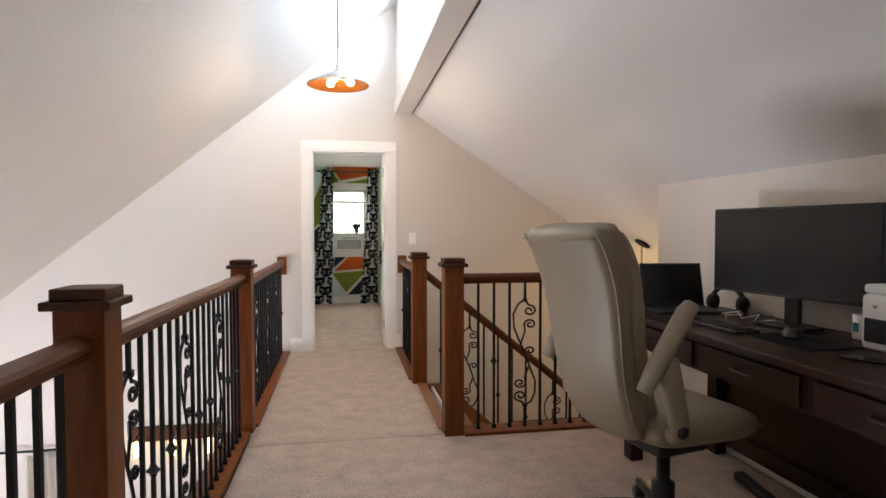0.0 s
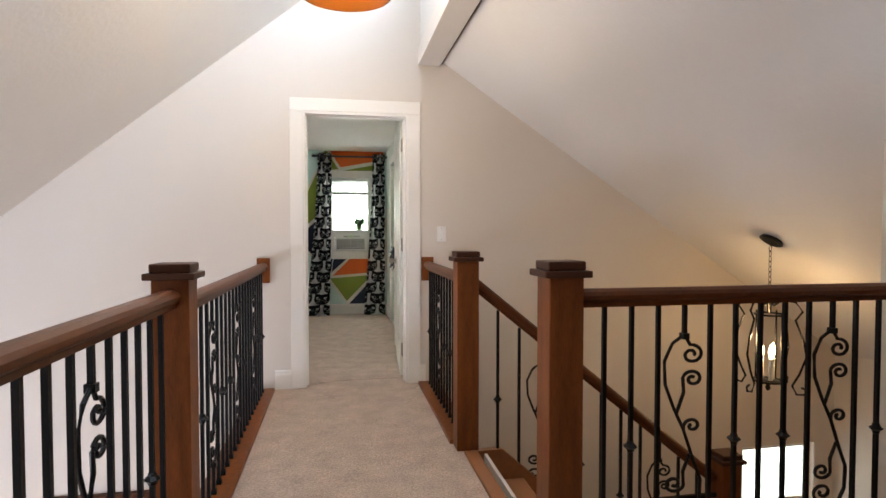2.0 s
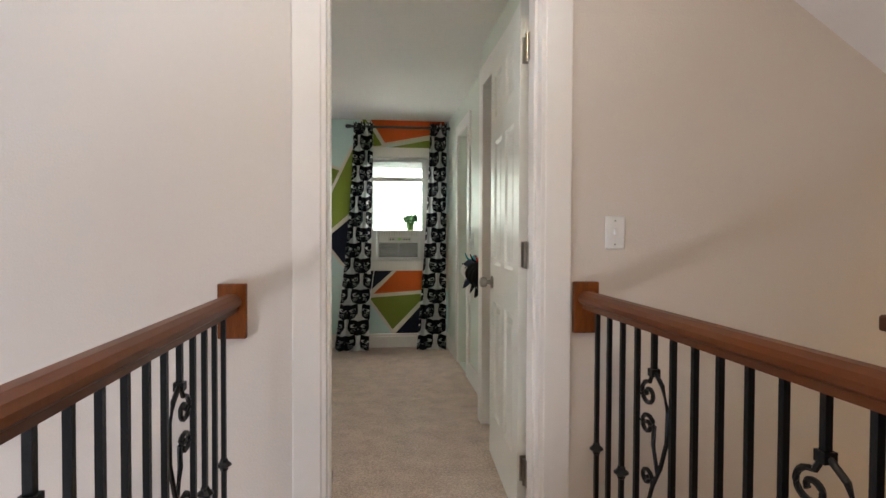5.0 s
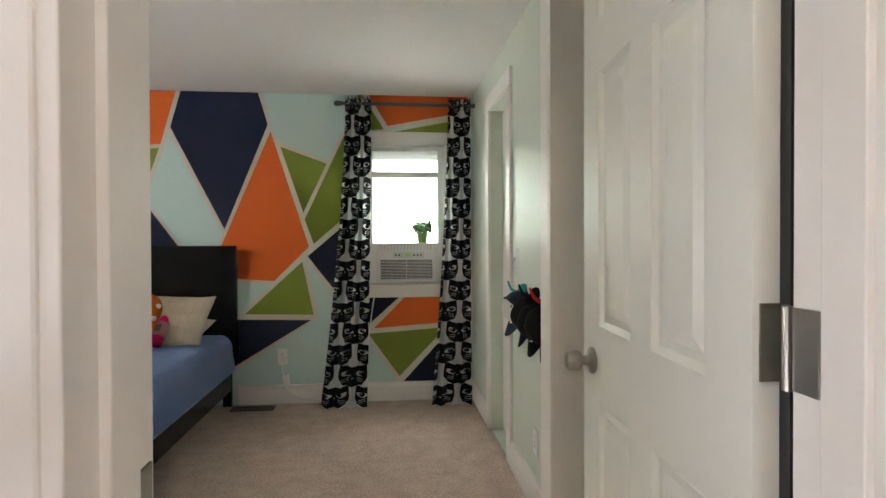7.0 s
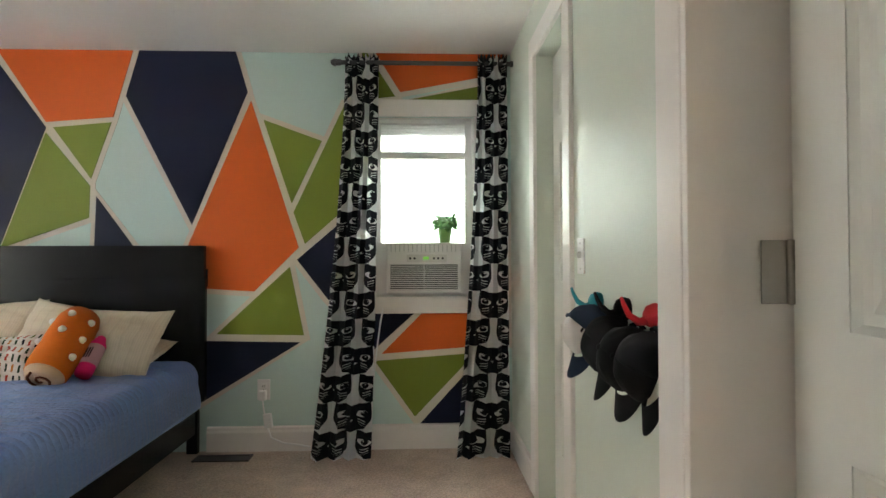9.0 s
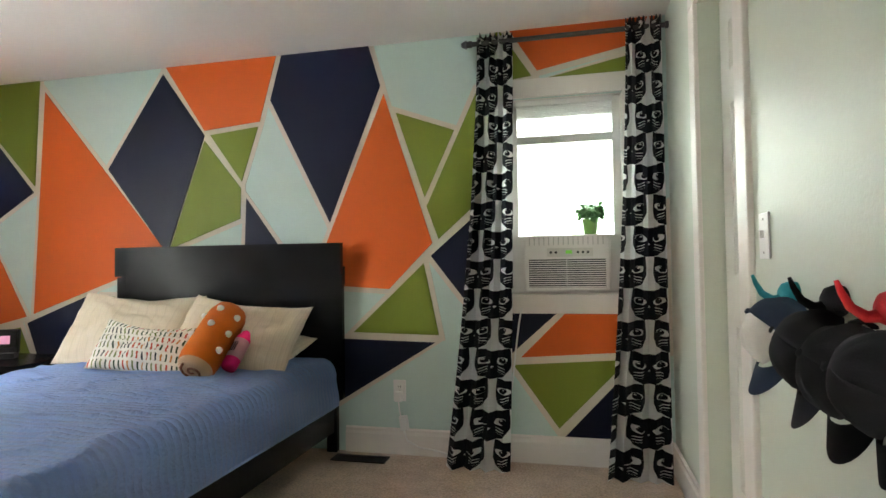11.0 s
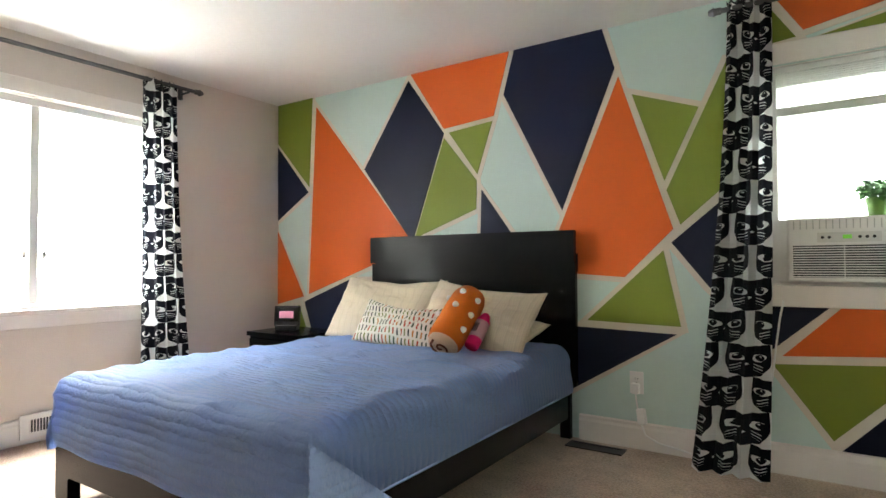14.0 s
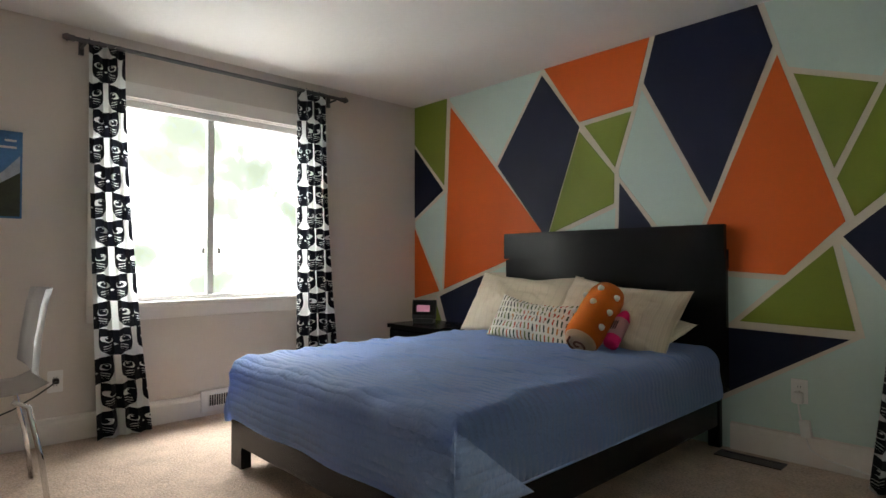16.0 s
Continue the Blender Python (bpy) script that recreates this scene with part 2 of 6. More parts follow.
def dash_cloth():
    """Off-white cushion cloth with short coloured upright dashes in rows."""
    m = material("dash_print_cloth", (0.7, 0.66, 0.58), 0.9, vary=0.05, grain=200, bump=0.3, spec=0.15)
    t = m.node_tree
    tc = t.nodes.new("ShaderNodeUVMap")
    sep = t.nodes.new("ShaderNodeSeparateXYZ")
    t.links.new(tc.outputs[0], sep.inputs[0])
    u, v = Sock(t, sep.outputs[0]) / 0.026, Sock(t, sep.outputs[1]) / 0.048
    row = v.floor()
    col = (u + row * 0.37).floor()
    p, q = (u + row * 0.37).frac() - 0.5, v.frac() - 0.5
    dash = p.size().less(0.17) * q.size().less(0.36)
    pick = ((col * 12.9898 + row * 78.233).op("SINE") * 43758.5453).frac()
    ramp = t.nodes.new("ShaderNodeValToRGB")
    ramp.color_ramp.interpolation = "CONSTANT"
    e = ramp.color_ramp.elements
    e[0].color, e[1].position, e[1].color = (0.03, 0.06, 0.03, 1), 0.3, (0.45, 0.06, 0.03, 1)
    for pos, c in ((0.5, (0.16, 0.19, 0.05, 1)), (0.7, (0.02, 0.025, 0.03, 1)), (0.86, (0.5, 0.2, 0.05, 1))):
        k = e.new(pos)
        k.color = c
    t.links.new(pick.sock, ramp.inputs[0])
    mix = t.nodes.new("ShaderNodeMix")
    mix.data_type = "RGBA"
    mix.inputs[6].default_value = (0.72, 0.68, 0.60, 1)
    t.links.new(dash.sock, mix.inputs[0])
    t.links.new(ramp.outputs[0], mix.inputs[7])
    t.links.new(mix.outputs[2], t.nodes["Principled BSDF"].inputs["Base Color"])
    return m



def striped_linen():
    """Beige linen with faint woven stripes and slubs."""
    m = material("striped_linen", (0.62, 0.54, 0.42), 0.9, vary=0.1, scale=12, grain=180, bump=0.4, sheen=0.2, spec=0.12)
    t = m.node_tree
    uv = t.nodes.new("ShaderNodeUVMap")
    sep = t.nodes.new("ShaderNodeSeparateXYZ")
    t.links.new(uv.outputs[0], sep.inputs[0])
    u = Sock(t, sep.outputs[0])
    fine = (u / 0.011).frac().less(0.3) * 0.25
    wide = (u / 0.055).frac().less(0.15) * 0.3
    two_tone(m, fine.most(wide), (0.46, 0.38, 0.27), (0.68, 0.59, 0.45))
    return m


STRIPES = striped_linen()
QUILT, CATS, DASHES = quilt_material(), cat_cloth(), dash_cloth()


# ---- mesh helpers ----
def part(name, bm, mat, parent=None, label="", smooth=False):
    me = bpy.data.meshes.new(name)
    bmesh.ops.recalc_face_normals(bm, faces=bm.faces)
    bm.to_mesh(me)
    bm.free()
    me.materials.append(mat)
    if smooth:
        for f in me.polygons:
            f.use_smooth = True
    ob = new(name, me)
    if parent:
        ob.parent = parent
    if label:
        ob["label"] = label
    return ob


def thing(name, place, label, category, group="", kind="", turn=0):
    ob = new(name)
    ob.empty_display_size = 0.1
    ob.matrix_world = pose(*place, 0, 0, turn)
    return tagged(ob, label, category, group, kind)


def cuboid(lo, hi, bevel=0.0, segments=2, m=None):
    bm = bmesh.new()
    bmesh.ops.create_cube(bm, size=1.0)
    size = [h - l for l, h in zip(lo, hi)]
    mid = [(h + l) / 2 for l, h in zip(lo, hi)]
    bmesh.ops.transform(bm, matrix=Matrix.Translation(mid) @ Matrix.Diagonal((*size, 1)), verts=bm.verts)
    if bevel:
        bmesh.ops.bevel(bm, geom=bm.edges[:], offset=min(bevel, 0.45 * min(abs(v) for v in size)), segments=segments, affect="EDGES", profile=0.5)
    if m:
        bmesh.ops.transform(bm, matrix=m, verts=bm.verts)
    return bm


def join(*bms):
    out = bms[0]
    for b in bms[1:]:
        me = bpy.data.meshes.new("tmp")
        b.to_mesh(me)
        b.free()
        out.from_mesh(me)
        bpy.data.meshes.remove(me)
    return out


def lathe(profile, sides=24, m=None):
    """A body turned round z from (radius, height) pairs, closed where the radius is 0."""
    bm = bmesh.new()
    rings = []
    for r, z in profile:
        if r < 1e-6:
            rings.append([bm.verts.new((0, 0, z))])
        else:
            rings.append([bm.verts.new((r * math.cos(2 * math.pi * i / sides), r * math.sin(2 * math.pi * i / sides), z)) for i in range(sides)])
    for a, b in zip(rings, rings[1:]):
        for i in range(sides):
            j = (i + 1) % sides
            if len(a) == 1 and len(b) == 1:
                continue
            if len(a) == 1:
                bm.faces.new((a[0], b[i], b[j]))
            elif len(b) == 1:
                bm.faces.new((a[i], a[j], b[0]))
            else:
                bm.faces.new((a[i], a[j], b[j], b[i]))
    if m:
        bmesh.ops.transform(bm, matrix=m, verts=bm.verts)
    return bm


def tube(points, radius, sides=8, flat=1.0):
    """A bar swept along points; radius may be a function of the way along."""
    bm = bmesh.new()
    pts = [Vector(p) for p in points]
    rings, up = [], Vector((0.13, 0.29, 0.95)).normalized()
    for i, p in enumerate(pts):
        d = (pts[min(i + 1, len(pts) - 1)] - pts[max(i - 1, 0)]).normalized()
        a = d.cross(up)
        if a.length < 1e-3:
            a = d.cross(Vector((1, 0, 0)))
        a.normalize()
        b = d.cross(a).normalized()
        r = radius(i / (len(pts) - 1)) if callable(radius) else radius
        rings.append([bm.verts.new(p + r * (math.cos(k * 2 * math.pi / sides) * a + flat * math.sin(k * 2 * math.pi / sides) * b)) for k in range(sides)])
    for a, b in zip(rings, rings[1:]):
        for k in range(sides):
            bm.faces.new((a[k], a[(k + 1) % sides], b[(k + 1) % sides], b[k]))
    bm.faces.new(rings[0][::-1]), bm.faces.new(rings[-1])
    return bm


def prism(corners, depth0, depth1, axis="y"):
    """A flat polygon given as (u, z) or (x, y) corners, with thickness along the axis."""
    bm = bmesh.new()

    def at(p, d):
        return {"y": (p[0], d, p[1]), "x": (d, p[0], p[1]), "z": (p[0], p[1], d)}[axis]

    a = [bm.verts.new(at(p, depth0)) for p in corners]
    b = [bm.verts.new(at(p, depth1)) for p in corners]
    bm.faces.new(a), bm.faces.new(b[::-1])
    for i in range(len(a)):
        j = (i + 1) % len(a)
        bm.faces.new((a[i], b[i], b[j], a[j]))
    return bm


def wall_mesh(axis, near, far, u0, u1, z0, z1, openings=()):
    """A wall between near and far along axis, from u0 to u1 and z0 to z1, with openings (ua, ub, za, zb) through it."""
    us = sorted({u0, u1, *(v for o in openings for v in o[:2])})
    zs = sorted({z0, z1, *(v for o in openings for v in o[2:])})

    def solid(i, k):
        if not (0 <= i < len(us) - 1 and 0 <= k < len(zs) - 1):
            return False
        u, z = (us[i] + us[i + 1]) / 2, (zs[k] + zs[k + 1]) / 2
        return not any(o[0] < u < o[1] and o[2] < z < o[3] for o in openings)

    bm = bmesh.new()
    cache = {}

    def vert(u, d, z):
        key = (u, d, z)
        if key not in cache:
            cache[key] = bm.verts.new((u, d, z) if axis == "y" else (d, u, z))
        return cache[key]

    for i in range(len(us) - 1):
        for k in range(len(zs) - 1):
            if not solid(i, k):
                continue
            a, b, c, d = us[i], us[i + 1], zs[k], zs[k + 1]
            for depth in (near, far):
                bm.faces.new([vert(a, depth, c), vert(b, depth, c), vert(b, depth, d), vert(a, depth, d)])
            for di, dk, p, q in ((-1, 0, (a, c), (a, d)), (1, 0, (b, c), (b, d)), (0, -1, (a, c), (b, c)), (0, 1, (a, d), (b, d))):
                if not solid(i + di, k + dk):
                    bm.faces.new([vert(p[0], near, p[1]), vert(q[0], near, q[1]), vert(q[0], far, q[1]), vert(p[0], far, p[1])])
    return bm


def structure(name, bm, mat, label, category):
    return tagged(part(name, bm, mat), label, category, kind="structure")


def extrude_profile(profile, p0, p1, up=(0, 0, 1)):
    """A moulding: profile of (side, height) swept straight from p0 to p1."""
    bm = bmesh.new()
    p0, p1 = Vector(p0), Vector(p1)
    d = (p1 - p0).normalized()
    side = d.cross(Vector(up)).normalized()
    top = side.cross(d).normalized()
    a = [bm.verts.new(p0 + s * side + h * top) for s, h in profile]
    b = [bm.verts.new(p1 + s * side + h * top) for s, h in profile]
    bm.faces.new(a[::-1]), bm.faces.new(b)
    for i in range(len(a)):
        j = (i + 1) % len(a)
        bm.faces.new((a[i], a[j], b[j], b[i]))
    return bm


# ---- setting: loft hall, stairwell, great room below ----
HALL_Y = 5.2          # hall face of the wall between loft and bedroom
DOOR = (-1.25, -0.485, -0.04, 2.03)
BED_L, BED_R, BED_END, BED_H = -4.58, -0.33, 8.97, 2.27
structure("wall_hall_end", wall_mesh("y", HALL_Y, 5.34, -6.1, 3.45, -2.75, 4.6, [DOOR, (2.40, 3.12, -1.75, -0.70)]), WALL,
          "pale greige painted wall with a doorway at the end of the loft", "wall")
structure("wall_great_room", wall_mesh("x", -6.1, -5.96, -2.6, 5.2, -2.75, 4.0, [(0.4, 3.6, -2.0, -0.45)]), WALL, "pale painted wall of the room below", "wall")
structure("wall_loft_back", wall_mesh("y", -2.6, -2.45, -5.96, 1.3, -2.75, 4.6), WALL, "pale painted wall closing the loft", "wall")
structure("wall_desk", wall_mesh("x", 1.16, 1.30, -2.45, 2.86, -0.3, 2.6), WALL, "beige painted knee wall behind the desk", "wall")
structure("wall_stair_far", wall_mesh("x", 3.31, 3.45, 2.6, 5.2, -2.75, 1.2), WALL, "beige painted wall beyond the stairs", "wall")
structure("wall_stair_near", wall_mesh("y", 2.62, 2.70, 1.30, 3.31, -2.75, 2.0), WALL, "beige painted wall beside the stairs", "wall")
structure("wall_under_loft", join(wall_mesh("x", -1.56, -1.48, -2.45, 5.2, -2.75, -0.26), wall_mesh("y", 2.66, 2.76, -0.30, 1.30, -2.75, -0.26),
                                  wall_mesh("x", -0.42, -0.32, 2.76, 5.2, -2.75, -0.26)), WALL, "painted wall below the loft floor", "wall")
structure("floor_lower", cuboid((-6.1, -2.6, -2.85), (3.45, 5.34, -2.75)), PLANKFLOOR, "brown wooden floor of the storey below", "floor")


def loft_carpet(name, x0, x1, y0, y1, label):
    """Carpet with a gently uneven pile surface."""
    bm = bmesh.new()
    nx, ny = max(2, int((x1 - x0) / 0.05)), max(2, int((y1 - y0) / 0.05))
    rows = []
    for j in range(ny + 1):
        rows.append([])
        for i in range(nx + 1):
            x, y = x0 + (x1 - x0) * i / nx, y0 + (y1 - y0) * j / ny
            edge = min(1.0, 12 * min(i / nx, 1 - i / nx, j / ny, 1 - j / ny))
            rows[-1].append(bm.verts.new((x, y, edge * 0.006 * (noise.noise((x * 6, y * 6, 3.1)) - 0.3))))
    for j in range(ny):
        for i in range(nx):
            bm.faces.new((rows[j][i], rows[j][i + 1], rows[j + 1][i + 1], rows[j + 1][i]))
    low = bmesh.ops.extrude_face_region(bm, geom=bm.faces[:])
    bmesh.ops.translate(bm, vec=(0, 0, -0.03), verts=[v for v in low["geom"] if isinstance(v, bmesh.types.BMVert)])
    ob = part(name, bm, CARPET, smooth=True)
    return tagged(ob, label, "carpet", kind="structure")


structure("floor_slab", join(cuboid((-1.56, -2.45, -0.26), (1.30, 2.70, -0.034)), cuboid((-1.56, 2.70, -0.26), (-0.32, 5.2, -0.034)),
                             cuboid((-4.72, 5.345, -0.26), (-0.20, 9.1, -0.034))), TRIM, "floor slab under the carpets", "floor")
loft_carpet("floor_loft", -1.475, 1.155, -2.44, 2.66, "beige cut-pile carpet on the loft floor")
loft_carpet("floor_bridge", -1.475, -0.345, 2.66, 5.345, "beige cut-pile carpet along the hall between the railings")
loft_carpet("floor_bedroom", BED_L, BED_R, 5.345, BED_END, "greyish beige cut-pile carpet of the bedroom")


def slope(name, x0, z0, x1, z1, y0, y1, label, thick=0.12):
    bm = prism([(x0, z0), (x1, z1), (x1, z1 + thick), (x0, z0 + thick)], y0, y1)
    return structure(name, bm, CEIL, label, "ceiling")


slope("ceiling_left_slope", -6.0, 3.83 - 4.8, 0.7, 3.83 + 0.56, -2.45, HALL_Y, "white textured sloping ceiling above the hall")
slope("ceiling_right_slope", -0.23, 2.445, 3.33, 2.445 - 0.662 * 3.56, -2.45, HALL_Y, "white textured sloping ceiling above desk and stairs")
structure("wall_clerestory", wall_mesh("x", -0.385, -0.25, -2.45, HALL_Y, 2.44, 4.0, [(0.3, 2.3, 3.02, 3.46), (2.5, 4.9, 3.02, 3.46)]), CEIL,
          "white upper wall with high windows above the beam", "wall")
structure("beam", cuboid((-0.405, -2.45, 2.405), (-0.235, HALL_Y, 2.54), 0.004), TRIM, "white painted ceiling beam along the hall", "beam")
# solid strip in a dark colour that paints the shadow line beside the beam
structure("trim_beam", cuboid((-0.232, -2.45, 2.425), (-0.215, HALL_Y, 2.45)), material("painted_shadow_gap", (0.22, 0.19, 0.16), 0.7), "thin strip coloured dark as the shadow line beside the beam", "trim")

# skirting and casing of the hall end wall
BB = [(0, 0), (0.016, 0), (0.016, 0.105), (0.011, 0.118), (0.011, 0.132), (0, 0.14)]


def skirting(name, p0, p1, label="white painted skirting board"):
    return structure(name, extrude_profile(BB, p0, p1), TRIM, label, "baseboard")


skirting("baseboard_hall_left", (-1.46, HALL_Y - 0.002, 0), (-1.347, HALL_Y - 0.002, 0))
skirting("baseboard_hall_right", (-0.39, HALL_Y - 0.002, 0), (-0.35, HALL_Y - 0.002, 0))


def casing(name, axis, face, out, u0, u1, z1, width=0.095, thick=0.018, z0=0.0, bottom=False, label="white painted door casing"):
    """Flat boards round an opening: two legs and a head; a window also gets an apron."""
    a, b = sorted((face, face + out * thick))

    def board(ua, ub, za, zb):
        lo, hi = ((ua, a, za), (ub, b, zb)) if axis == "y" else ((a, ua, za), (b, ub, zb))
        return cuboid(lo, hi, 0.004)

    frame_ob = thing(name, (0, 0, 0), label, "casing", kind="structure")
    part("casing_leg", board(u0 - width, u0, z0, z1), TRIM, frame_ob)
    part("casing_leg", board(u1, u1 + width, z0, z1), TRIM, frame_ob)
    part("casing_head", board(u0 - width, u1 + width, z1 + 0.001, z1 + width), TRIM, frame_ob)
    if bottom:
        part("casing_apron", board(u0 - width, u1 + width, z0 - width, z0 - 0.001), TRIM, frame_ob)
    return frame_ob


casing("trim_door_hall", "y", HALL_Y - 0.001, -1, DOOR[0], DOOR[1], DOOR[3])
casing("trim_door_bedroom", "y", 5.341, 1, DOOR[0], DOOR[1], DOOR[3])
jamb = thing("door_jamb", (0, 0, 0), "white painted door jamb with a stop", "jamb", kind="structure")
part("jamb_side", join(cuboid((-1.254, 5.185, 0.005), (-1.234, 5.355, 2.03), 0.002), cuboid((-1.236, 5.24, 0.005), (-1.224, 5.30, 2.02), 0.002)), TRIM, jamb)
part("jamb_side", join(cuboid((-0.501, 5.185, 0.005), (-0.481, 5.355, 2.03), 0.002), cuboid((-0.511, 5.24, 0.005), (-0.499, 5.30, 2.02), 0.002)), TRIM, jamb)
part("jamb_head", join(cuboid((-1.234, 5.185, 2.012), (-0.501, 5.355, 2.032), 0.002), cuboid((-1.224, 5.24, 2.002), (-0.511, 5.30, 2.014))), TRIM, jamb)
part("strike_plate", cuboid((-1.2345, 5.31, 0.85), (-1.2315, 5.345, 0.95), 0.001), STEEL, jamb, "brushed nickel strike plate")


def panel_door(name, width, height, label, knob_at=None, knob_side=-1, thick=0.036):
    """Six-panel door, hinge edge on the z axis, leaf along +y, faces towards -x and +x."""
    d = thing(name, (0, 0, 0), label, "door")
    xs = [0.0, 0.115, width / 2 - 0.05, width / 2 + 0.05, width - 0.115, width]
    rows = [(0.0, None), (0.24, 0.80), (0.98, 1.58), (1.70, height - 0.12)]
    holes = [(xs[1], xs[2], a, b) for a, b in rows[1:]] + [(xs[3], xs[4], a, b) for a, b in rows[1:]]
    part("leaf_frame", wall_mesh("x", 0, thick, 0, width, 0.012, height, holes), DOORPAINT, d)
    for u0, u1, z0, z1 in holes:
        bm = bmesh.new()
        rings = []
        for inset, depth in ((0.0, 0.002), (0.012, 0.010), (0.028, 0.011), (0.05, 0.004)):
            rings.append([(u0 + inset, z0 + inset, depth), (u1 - inset, z0 + inset, depth), (u1 - inset, z1 - inset, depth), (u0 + inset, z1 - inset, depth)])
        for flip in (False, True):
            vs = [[bm.verts.new(((thick - dd) if flip else dd, u, z)) for u, z, dd in r] for r in rings]
            for a, b in zip(vs, vs[1:]):
                for i in range(4):
                    bm.faces.new((a[i], a[(i + 1) % 4], b[(i + 1) % 4], b[i]))
            bm.faces.new(vs[-1])
        part("panel", bm, DOORPAINT, d)
    if knob_at:
        for s in (-1, 1):
            base = 0 if s < 0 else thick
            m = pose(base, width - 0.07, knob_at, 0, 90 * s, 0)
            k = part("door_knob", lathe([(0, 0.0), (0.032, 0.0), (0.033, 0.004), (0.028, 0.009), (0.013, 0.011), (0.011, 0.026), (0.024, 0.032), (0.027, 0.045), (0.025, 0.058), (0.017, 0.064), (0.010, 0.061), (0, 0.061)], 28, m), STEEL, d, "brushed nickel round door knob", smooth=True)
    return d


door = panel_door("door_bedroom", 0.73, 2.02, "white six-panel bedroom door standing wide open", 0.89)
door.matrix_world = pose(-0.522, 5.40, 0, 0, 0, -3.2)
# no real seal: a black strip imitates the dark gap between leaf and jamb
part("door_seal", cuboid((0.0365, -0.020, 0.012), (0.052, 0.012, 2.02)), BLACKPLASTIC, door, "black strip standing in for the shaded gap along the hinge edge")
for z in (0.22, 1.05, 1.83):
    part("hinge", cuboid((0.008, -0.0035, z - 0.05), (0.040, -0.0005, z + 0.05), 0.001), STEEL, door, "brushed nickel butt hinge")
    part("hinge_leaf", join(cuboid((-0.5045, 5.310, z - 0.05), (-0.5012, 5.352, z + 0.05), 0.001),
                            lathe([(0, -0.053), (0.006, -0.051), (0.0065, 0.051), (0, 0.053)], 12, Matrix.Translation((-0.5055, 5.358, z)))), STEEL, jamb, "brushed nickel hinge leaf with its pin")

# ---- setting: bedroom shell ----
PALE = material("pale_green_paint", (0.62, 0.66, 0.56), 0.40, vary=0.03, scale=1.5, grain=60, bump=0.1, bump_scale=120)
MWIN = (-1.13, -0.55, 0.87, 1.90)        # window in the painted wall
LWIN = (6.66, 7.95, 0.72, 1.93)          # wide window
mural = structure("wall_mural", wall_mesh("y", BED_END, 9.11, -4.72, -0.2, -0.26, 2.45, [MWIN]), MINT, "mint green wall painted with orange, navy and green facets", "wall")
structure("wall_bed_window", wall_mesh("x", -4.72, BED_L, 5.34, BED_END, -0.26, 2.45, [LWIN]), WALL, "beige painted bedroom wall with a wide window", "wall")
JOG_X, JOG_Y = -0.425, 6.69               # the wall steps in here, beside the side door
structure("wall_closet", wall_mesh("x", BED_R, -0.20, JOG_Y, BED_END, -0.26, 2.45, [(7.72, 8.24, 0, 2.0)]), PALE, "glossy pale green painted wall with a closet doorway", "wall")
structure("wall_side_door", wall_mesh("x", JOG_X, -0.20, 5.34, JOG_Y, -0.26, 2.45, [(5.74, 6.59, 0, 2.03)]), PALE, "glossy pale green wall stepping in around the side door", "wall")
structure("ceiling_bedroom", cuboid((-4.72, 5.34, BED_H), (-0.2, 9.11, BED_H + 0.12)), CEIL, "white knock-down textured bedroom ceiling", "ceiling")
skirting("baseboard_mural_a", (-2.06, BED_END - 0.002, 0), (BED_R, BED_END - 0.002, 0), "cream painted skirting board below the mural")
skirting("baseboard_mural_b", (BED_L, BED_END - 0.002, 0), (-3.5, BED_END - 0.002, 0), "cream painted skirting board below the mural")
structure("baseboard_window", extrude_profile(BB, (BED_L + 0.002, 5.34, 0), (BED_L + 0.002, BED_END - 0.02, 0)), TRIM, "cream painted skirting board", "baseboard")
structure("baseboard_closet_a", extrude_profile(BB, (BED_R - 0.002, 7.624, 0), (BED_R - 0.002, 6.70, 0)), TRIM, "white painted skirting board", "baseboard")
structure("baseboard_closet_b", extrude_profile(BB, (BED_R - 0.002, BED_END - 0.02, 0), (BED_R - 0.002, 8.336, 0)), TRIM, "white painted skirting board", "baseboard")
casing("trim_closet", "x", BED_R + 0.001, -1, 7.72, 8.24, 2.0)
casing("trim_side_door", "x", JOG_X + 0.001, -1, 5.74, 6.59, 2.03)
closet = panel_door("door_closet", 0.51, 1.99, "white panelled closet door, closed")
closet.matrix_world = pose(-0.255, 7.725, 0)
side = panel_door("door_side", 0.82, 2.02, "white six-panel side door, closed")
side.matrix_world = pose(-0.275, 5.745, 0)
side_jamb = thing("side_door_jamb", (0, 0, 0), "white painted jamb of the side door with nickel hinges", "jamb", kind="structure")
part("jamb_side", cuboid((JOG_X - 0.016, 6.570, 0.0), (-0.205, 6.5885, 2.03), 0.002), TRIM, side_jamb)
part("jamb_head", cuboid((JOG_X - 0.016, 5.745, 2.010), (-0.205, 6.570, 2.0295), 0.002), TRIM, side_jamb)
for z in (0.22, 1.06, 1.80):
    part("hinge_leaf", join(cuboid((-0.325, 6.5665, z - 0.05), (-0.283, 6.5698, z + 0.05), 0.001),
                            lathe([(0, -0.052), (0.006, -0.050), (0.006, 0.050), (0, 0.052)], 12, Matrix.Translation((-0.279, 6.565, z)))), STEEL, side_jamb, "brushed nickel hinge leaf")
structure("wall_behind_doors", cuboid((-0.15, 5.34, -0.1), (-0.08, 9.11, 2.4)), WALL, "plain wall closing the closets", "wall")


